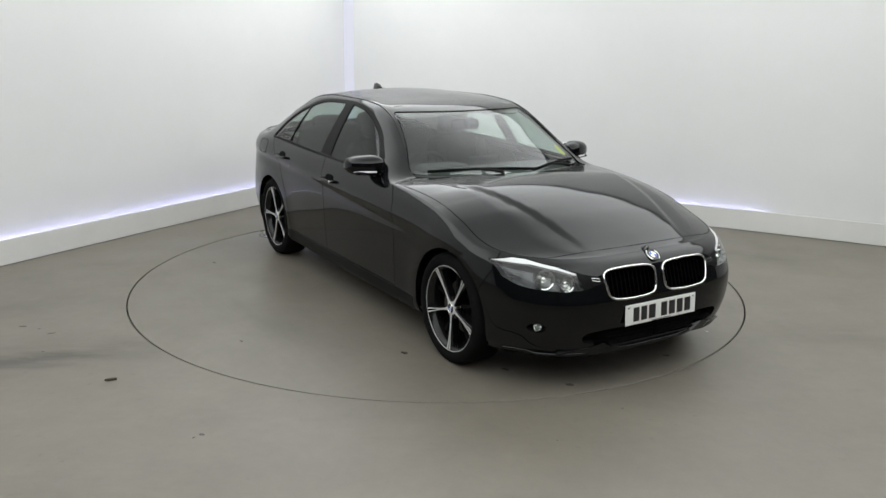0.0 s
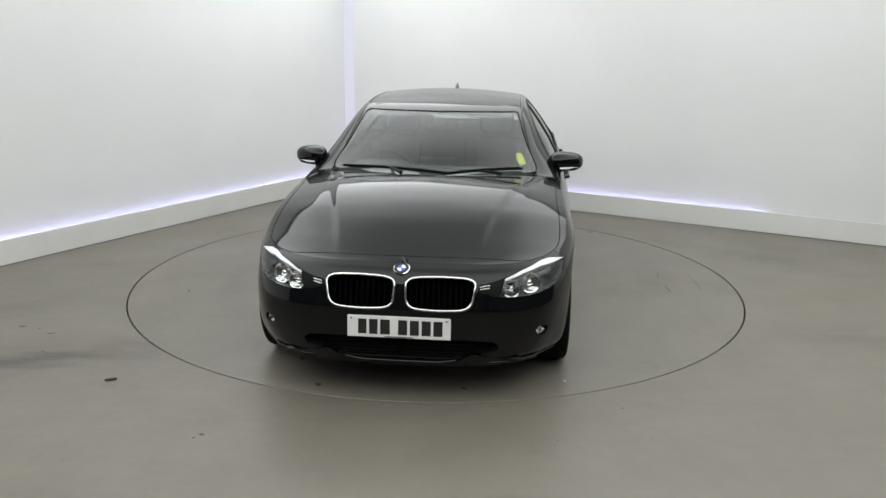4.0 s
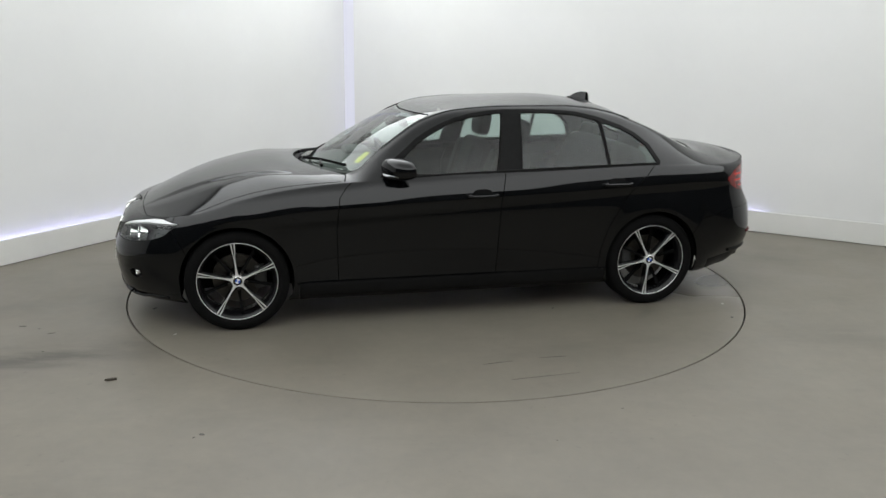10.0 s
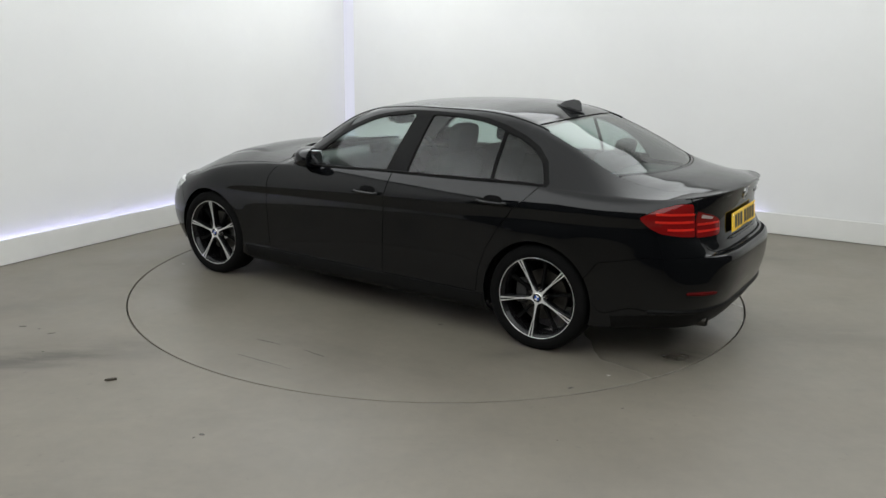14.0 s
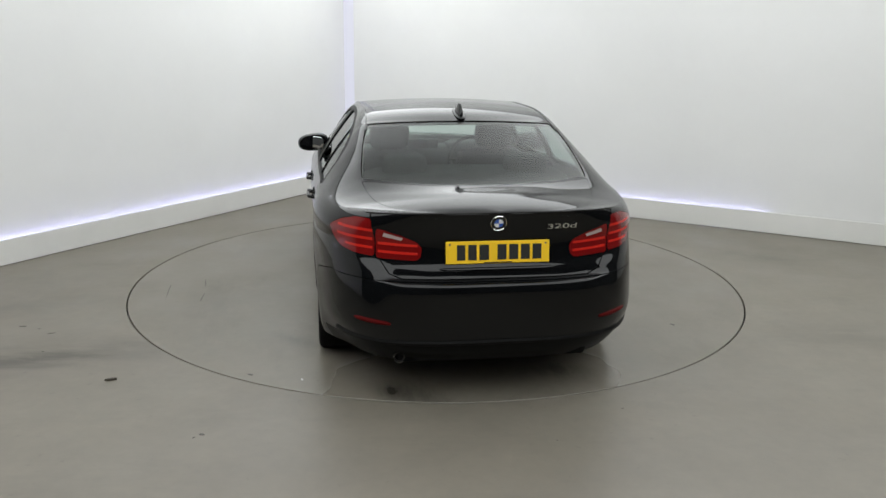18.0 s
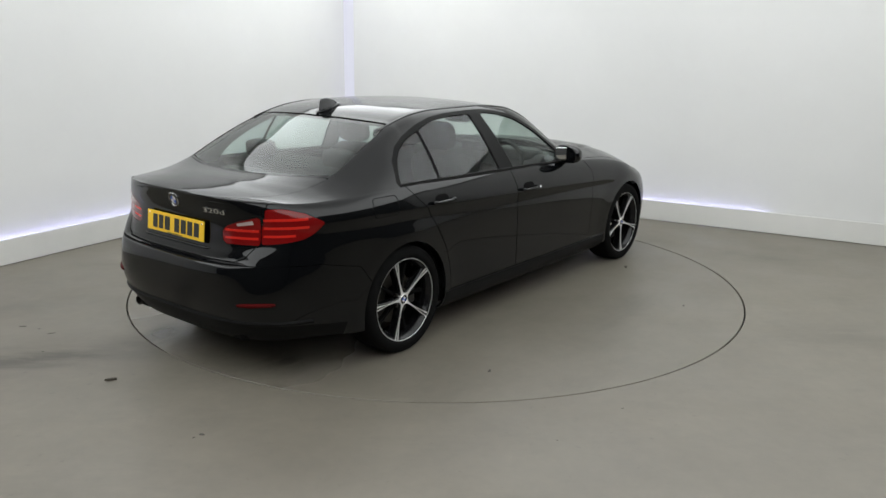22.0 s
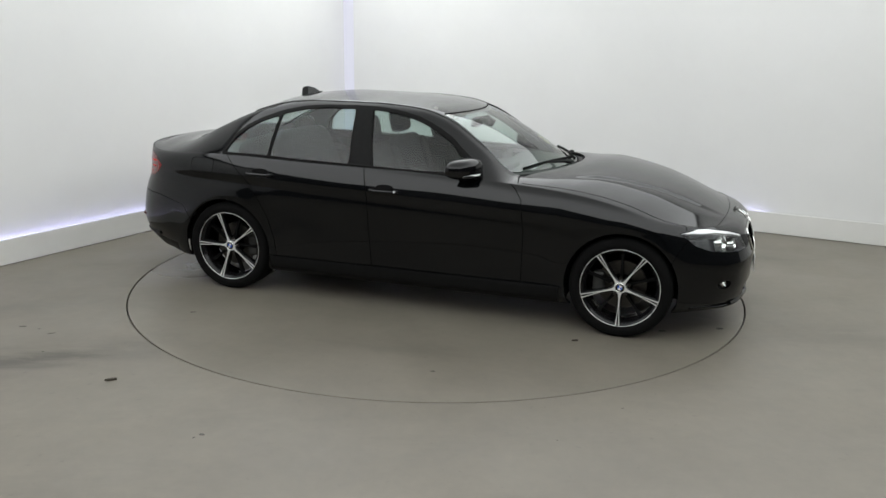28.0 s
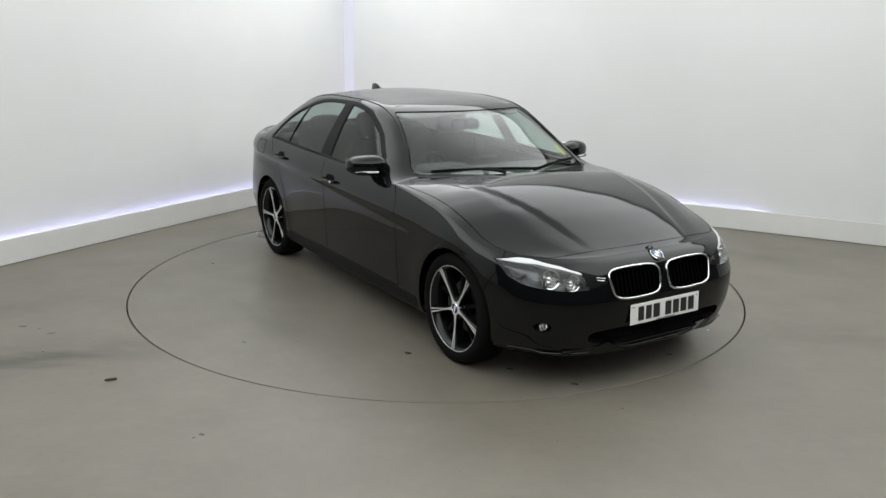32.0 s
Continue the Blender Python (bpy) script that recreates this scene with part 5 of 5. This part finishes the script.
# --- slim mouldings along the roof and under the side windows
for s in both:
    bm = bmesh.new()
    tube(bm, [spot_top(p, 1.03, 0.0005, s)[0] for p in np.linspace(0.44, -1.30, 70)], 0.0055, 6)
    part("roof_moulding", bm, M_PAINT, car, "slim black roof moulding", smooth=True)
    bm = bmesh.new()
    tube(bm, [spot_top(p, 0.035, 0.0005, s)[0] for p in np.linspace(0.46, -1.42, 60)], 0.0075, 8)
    part("window_seal", bm, M_BLACK, car, "black window seal strip", smooth=True)

# --- aerial, wipers, sticker, fuel flap
bm = bmesh.new()
prof = [(0.0, 0.0), (0.055, 0.042), (0.11, 0.067), (0.152, 0.073), (0.164, 0.058), (0.172, 0.0)]
c0 = -1.075
zr = lambda x: float(mid_z(x))
a, b = [], []
for i, (d, h) in enumerate(prof):
    w = 0.030 * math.sin(math.pi * (0.08 + 0.8 * d / 0.172))
    a.append([bm.verts.new((c0 - d, sg * w, zr(c0 - d) - 0.008)) for sg in (1, -1)])
    b.append([bm.verts.new((c0 - d, sg * w * 0.22, zr(c0 - d) + max(h, 0.002))) for sg in (1, -1)])
for i in range(len(prof) - 1):
    for k, fl in ((0, False), (1, True)):
        bm.faces.new((a[i][k], a[i + 1][k], b[i + 1][k], b[i][k]))
    bm.faces.new((b[i][0], b[i + 1][0], b[i + 1][1], b[i][1]))
bm.faces.new((a[-1][0], a[-1][1], b[-1][1], b[-1][0]))
bm.faces.new((a[0][0], a[0][1], b[0][1], b[0][0]))
fin = part("roof_aerial", bm, M_PAINT, car, "black shark-fin roof aerial", smooth=True, angle=60)
bm = bmesh.new()
superq(bm, 0.108, 0.036, 0.009, 0.9, 0.9, 28, 8, pose(c0 - 0.092, 0, zr(c0 - 0.092) + 0.001, 0, math.degrees(math.atan2(zr(c0) - zr(c0 - 0.18), -0.18)) + 180, 0))
part("foot", bm, M_PAINT, fin, "flat black foot of the aerial", smooth=True)


bm = bmesh.new()
side = Curve((0.74, 0.20), (0.9, 0.20), (1.2, 0.21), (1.5, 0.17), (1.70, 0.09), (1.82, 0.035), (1.97, 0.030), (P_LIP - 0.02, 0.05))
rim = [(p, float(side(p))) for p in np.linspace(0.74, P_LIP - 0.02, 40)] + [(P_LIP, v) for v in (0.25, 0.45, 0.7, 1.0)] + [(P_LIP, 1.4), (P_LIP, 1.8), (P_LIP, 1.99)]
gap = [spot_top(p, v, -0.0016)[0] for p, v in rim]
gap += [Vector((q.x, -q.y, q.z)) for q in gap[::-1]]
tube(bm, gap, 0.0030, 6)
part("bonnet_seal", bm, M_RUBBER, car, "dark gap along the bonnet's edge", smooth=True)


def wiper(p0, v0, s0, p1, v1, s1, pv, vv, sv):
    a, n = spot_top(p0, v0, 0.010, s0)
    b, _ = spot_top(p1, v1, 0.010, s1)
    piv, _ = spot_top(pv, vv, 0.004, sv)
    mid = a.lerp(b, 0.55) + Vector((0.010, 0, 0.008))
    bm = bmesh.new()
    tube(bm, [a.lerp(b, t) + Vector((0.006, 0, 0.010)) * math.sin(math.pi * t) for t in np.linspace(0, 1, 10)], 0.008, 6, flat=1.3)
    ob = part("wiper", bm, M_RUBBER, car, "black windscreen wiper", smooth=True)
    bm = bmesh.new()
    tube(bm, [piv, piv.lerp(mid, 0.4) + Vector((0.004, 0, 0.006)), mid], [0.013, 0.010, 0.007], 8)
    part("wiper_arm", bm, M_BLACK, ob, smooth=True)


wiper(0.600, 1.80, 1, 0.615, 1.15, -1, 0.655, 1.75, -1)
wiper(0.595, 1.16, 1, 0.612, 1.90, 1, 0.655, 1.35, 1)
bm = bmesh.new()
vs = [bm.verts.new(spot_top(p, v, -0.009)[0]) for p, v in ((0.545, 1.11), (0.470, 1.122), (0.465, 1.175), (0.505, 1.188), (0.548, 1.165))]
bm.faces.new(vs)
r = bmesh.ops.extrude_face_region(bm, geom=bm.faces[:])
bmesh.ops.translate(bm, vec=(-0.001, 0, -0.001), verts=[v for v in r["geom"] if isinstance(v, bmesh.types.BMVert)])
part("windscreen_sticker", bm, M_STICKER, car, "yellow-green paper sticker behind the windscreen")
bm = bmesh.new()
tube(bm, [spot(p, z, -0.0012, -1)[0] for p, z in rounded([(-1.50, 0.850), (-1.70, 0.850), (-1.70, 0.955), (-1.50, 0.955)], 0.03, 4)], 0.0028, 6, closed=True)
part("fuel_flap_gap", bm, M_RUBBER, car, "thin dark outline of the fuel flap")

# --- inside the car
for (k, s), d in doors.items():
    laid("door_trim", [(lower, "front_door" if k == "f" else "rear_door")], (s,), M_DASH, d, "dark grey inner door trim", sink=0.065, skirt=0)
laid("headlining", [(upper, "body")], both, M_LINING, car, "light grey headlining and pillar trim", sink=0.028, skirt=0)


def rounded_block(name, hx, hy, hz, m, material, parent, label="", e=0.35):
    bm = bmesh.new()
    superq(bm, hx, hy, hz, e, e, 28, 14, m)
    return part(name, bm, material, parent, label, smooth=True, angle=60)


for s in both:
    sx = -0.12 if s == 1 else -0.06
    seat = rounded_block("front_seat", 0.26, 0.255, 0.085, pose(sx, s * 0.37, 0.46, 0, -8, 0), M_SEAT, car, "charcoal leather front seat")
    rounded_block("seat_backrest", 0.075, 0.245, 0.30, pose(sx - 0.340, s * 0.37, 0.76, 0, -17, 0), M_SEAT, seat)
    for e in (1, -1):
        rounded_block("side_bolster", 0.055, 0.05, 0.27, pose(sx - 0.285, s * 0.37 + e * 0.20, 0.76, 0, -17, 0), M_SEAT, seat)
    rounded_block("headrest", 0.052, 0.135, 0.095, pose(sx - 0.445, s * 0.37, 1.165, 0, -10, 0), M_SEAT, seat, "charcoal headrest", 0.5)
    for e in (0.06, -0.06):
        bm = bmesh.new()
        tube(bm, [(sx - 0.43, s * 0.37 + e, 1.04), (sx - 0.445, s * 0.37 + e, 1.15)], 0.006, 8)
        part("headrest_post", bm, M_CHROME, seat)
bench = rounded_block("rear_seat", 0.27, 0.66, 0.09, pose(-1.02, 0, 0.50, 0, -8, 0), M_SEAT, car, "charcoal leather rear bench seat")
rounded_block("seat_backrest", 0.08, 0.66, 0.30, pose(-1.31, 0, 0.79, 0, -22, 0), M_SEAT, bench)
for y in (0.36, -0.36):
    rounded_block("headrest", 0.045, 0.13, 0.075, pose(-1.42, y, 1.08, 0, -12, 0), M_SEAT, bench, "", 0.5)
bm = bmesh.new()
box(bm, -1.86, -1.40, -0.60, 0.60, 0.945, 0.968, 0.01)
part("parcel_shelf", bm, M_DASH, car, "dark grey parcel shelf")
bm = bmesh.new()
superq(bm, 0.26, 0.70, 0.145, 0.35, 0.35, 40, 18, pose(0.66, 0, 0.805, 0, 6, 0))
box(bm, -0.20, 0.50, -0.10, 0.10, 0.36, 0.64, 0.04)
superq(bm, 0.10, 0.19, 0.045, 0.5, 0.5, 24, 10, pose(0.50, -0.37, 0.950))
dash = part("dashboard", bm, M_DASH, car, "dark grey dashboard and centre console", smooth=True, angle=50)
bm = bmesh.new()
box(bm, 0.425, 0.445, -0.115, 0.125, 0.925, 1.015, 0.006)
part("display", bm, M_SCREEN, dash, "dark display screen")
for y in (0.62, 0.11, -0.11, -0.62):
    rounded_block("air_vent", 0.012, 0.055, 0.028, pose(0.418, y, 0.83, 0, 6, 0), M_GLOSSBLACK, dash)
bm = bmesh.new()
tube(bm, [Vector((0, 0.183 * math.cos(t), 0.183 * math.sin(t))) for t in np.linspace(0, 2 * math.pi, 40, endpoint=False)], 0.016, 10, closed=True)
superq(bm, 0.028, 0.075, 0.06, 0.6, 0.7, 20, 10, Matrix.Translation((0.02, 0, 0)))
for a in (0, math.pi, -math.pi / 2):
    tube(bm, [(0.02, 0.05 * math.cos(a), 0.05 * math.sin(a)), (0.0, 0.175 * math.cos(a), 0.175 * math.sin(a))], 0.016, 8, flat=0.6)
bmesh.ops.transform(bm, matrix=pose(0.26, -0.37, 0.875, 0, 24, 0), verts=bm.verts)
sw = part("steering_wheel", bm, M_SEAT, car, "black leather three-spoke steering wheel", smooth=True, angle=60)
bm = bmesh.new()
tube(bm, [(0.28, -0.37, 0.865), (0.55, -0.37, 0.76)], 0.035, 10)
part("steering_column", bm, M_DASH, sw)
bm = bmesh.new()
superq(bm, 0.022, 0.115, 0.036, 0.5, 0.5, 24, 10, pose(0.20, 0, 1.215, 0, 12, 0))
tube(bm, [(0.22, 0, 1.22), (0.29, 0, 1.262)], 0.014, 8)
superq(bm, 0.045, 0.05, 0.03, 0.5, 0.5, 16, 8, pose(0.285, 0, 1.225, 0, 28, 0))
part("interior_mirror", bm, M_BLACK, car, "black interior mirror", smooth=True, angle=60)
for s in both:
    rounded_block("sun_visor", 0.085, 0.17, 0.010, pose(0.10, s * 0.33, 1.305, 0, 24, 0), M_LINING, car)


def motions():
    """The turntable turns clockwise at a steady rate, easing in and out; the car stands on it."""
    rows = [(0.0, -58.93), (0.5, -59.76), (1.0, -62.39), (1.5, -66.36)]
    rows += [(t, -72.22 - 11.817 * (t - 2.0)) for t in (2.0, 4.0, 6.0, 8.0, 10.0, 12.0, 14.0, 16.0, 18.0, 20.0, 22.0, 24.0, 26.0, 28.0, 30.0, 30.5)]
    rows += [(31.0, -413.65), (31.5, -416.70), (32.0, -418.11)]
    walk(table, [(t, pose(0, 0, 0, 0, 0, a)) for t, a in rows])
    walk(car, [(t, pose(0, 0, 0, 0, 0, a) @ pose(0.0842, 0.0444, 0)) for t, a in rows])


motions()
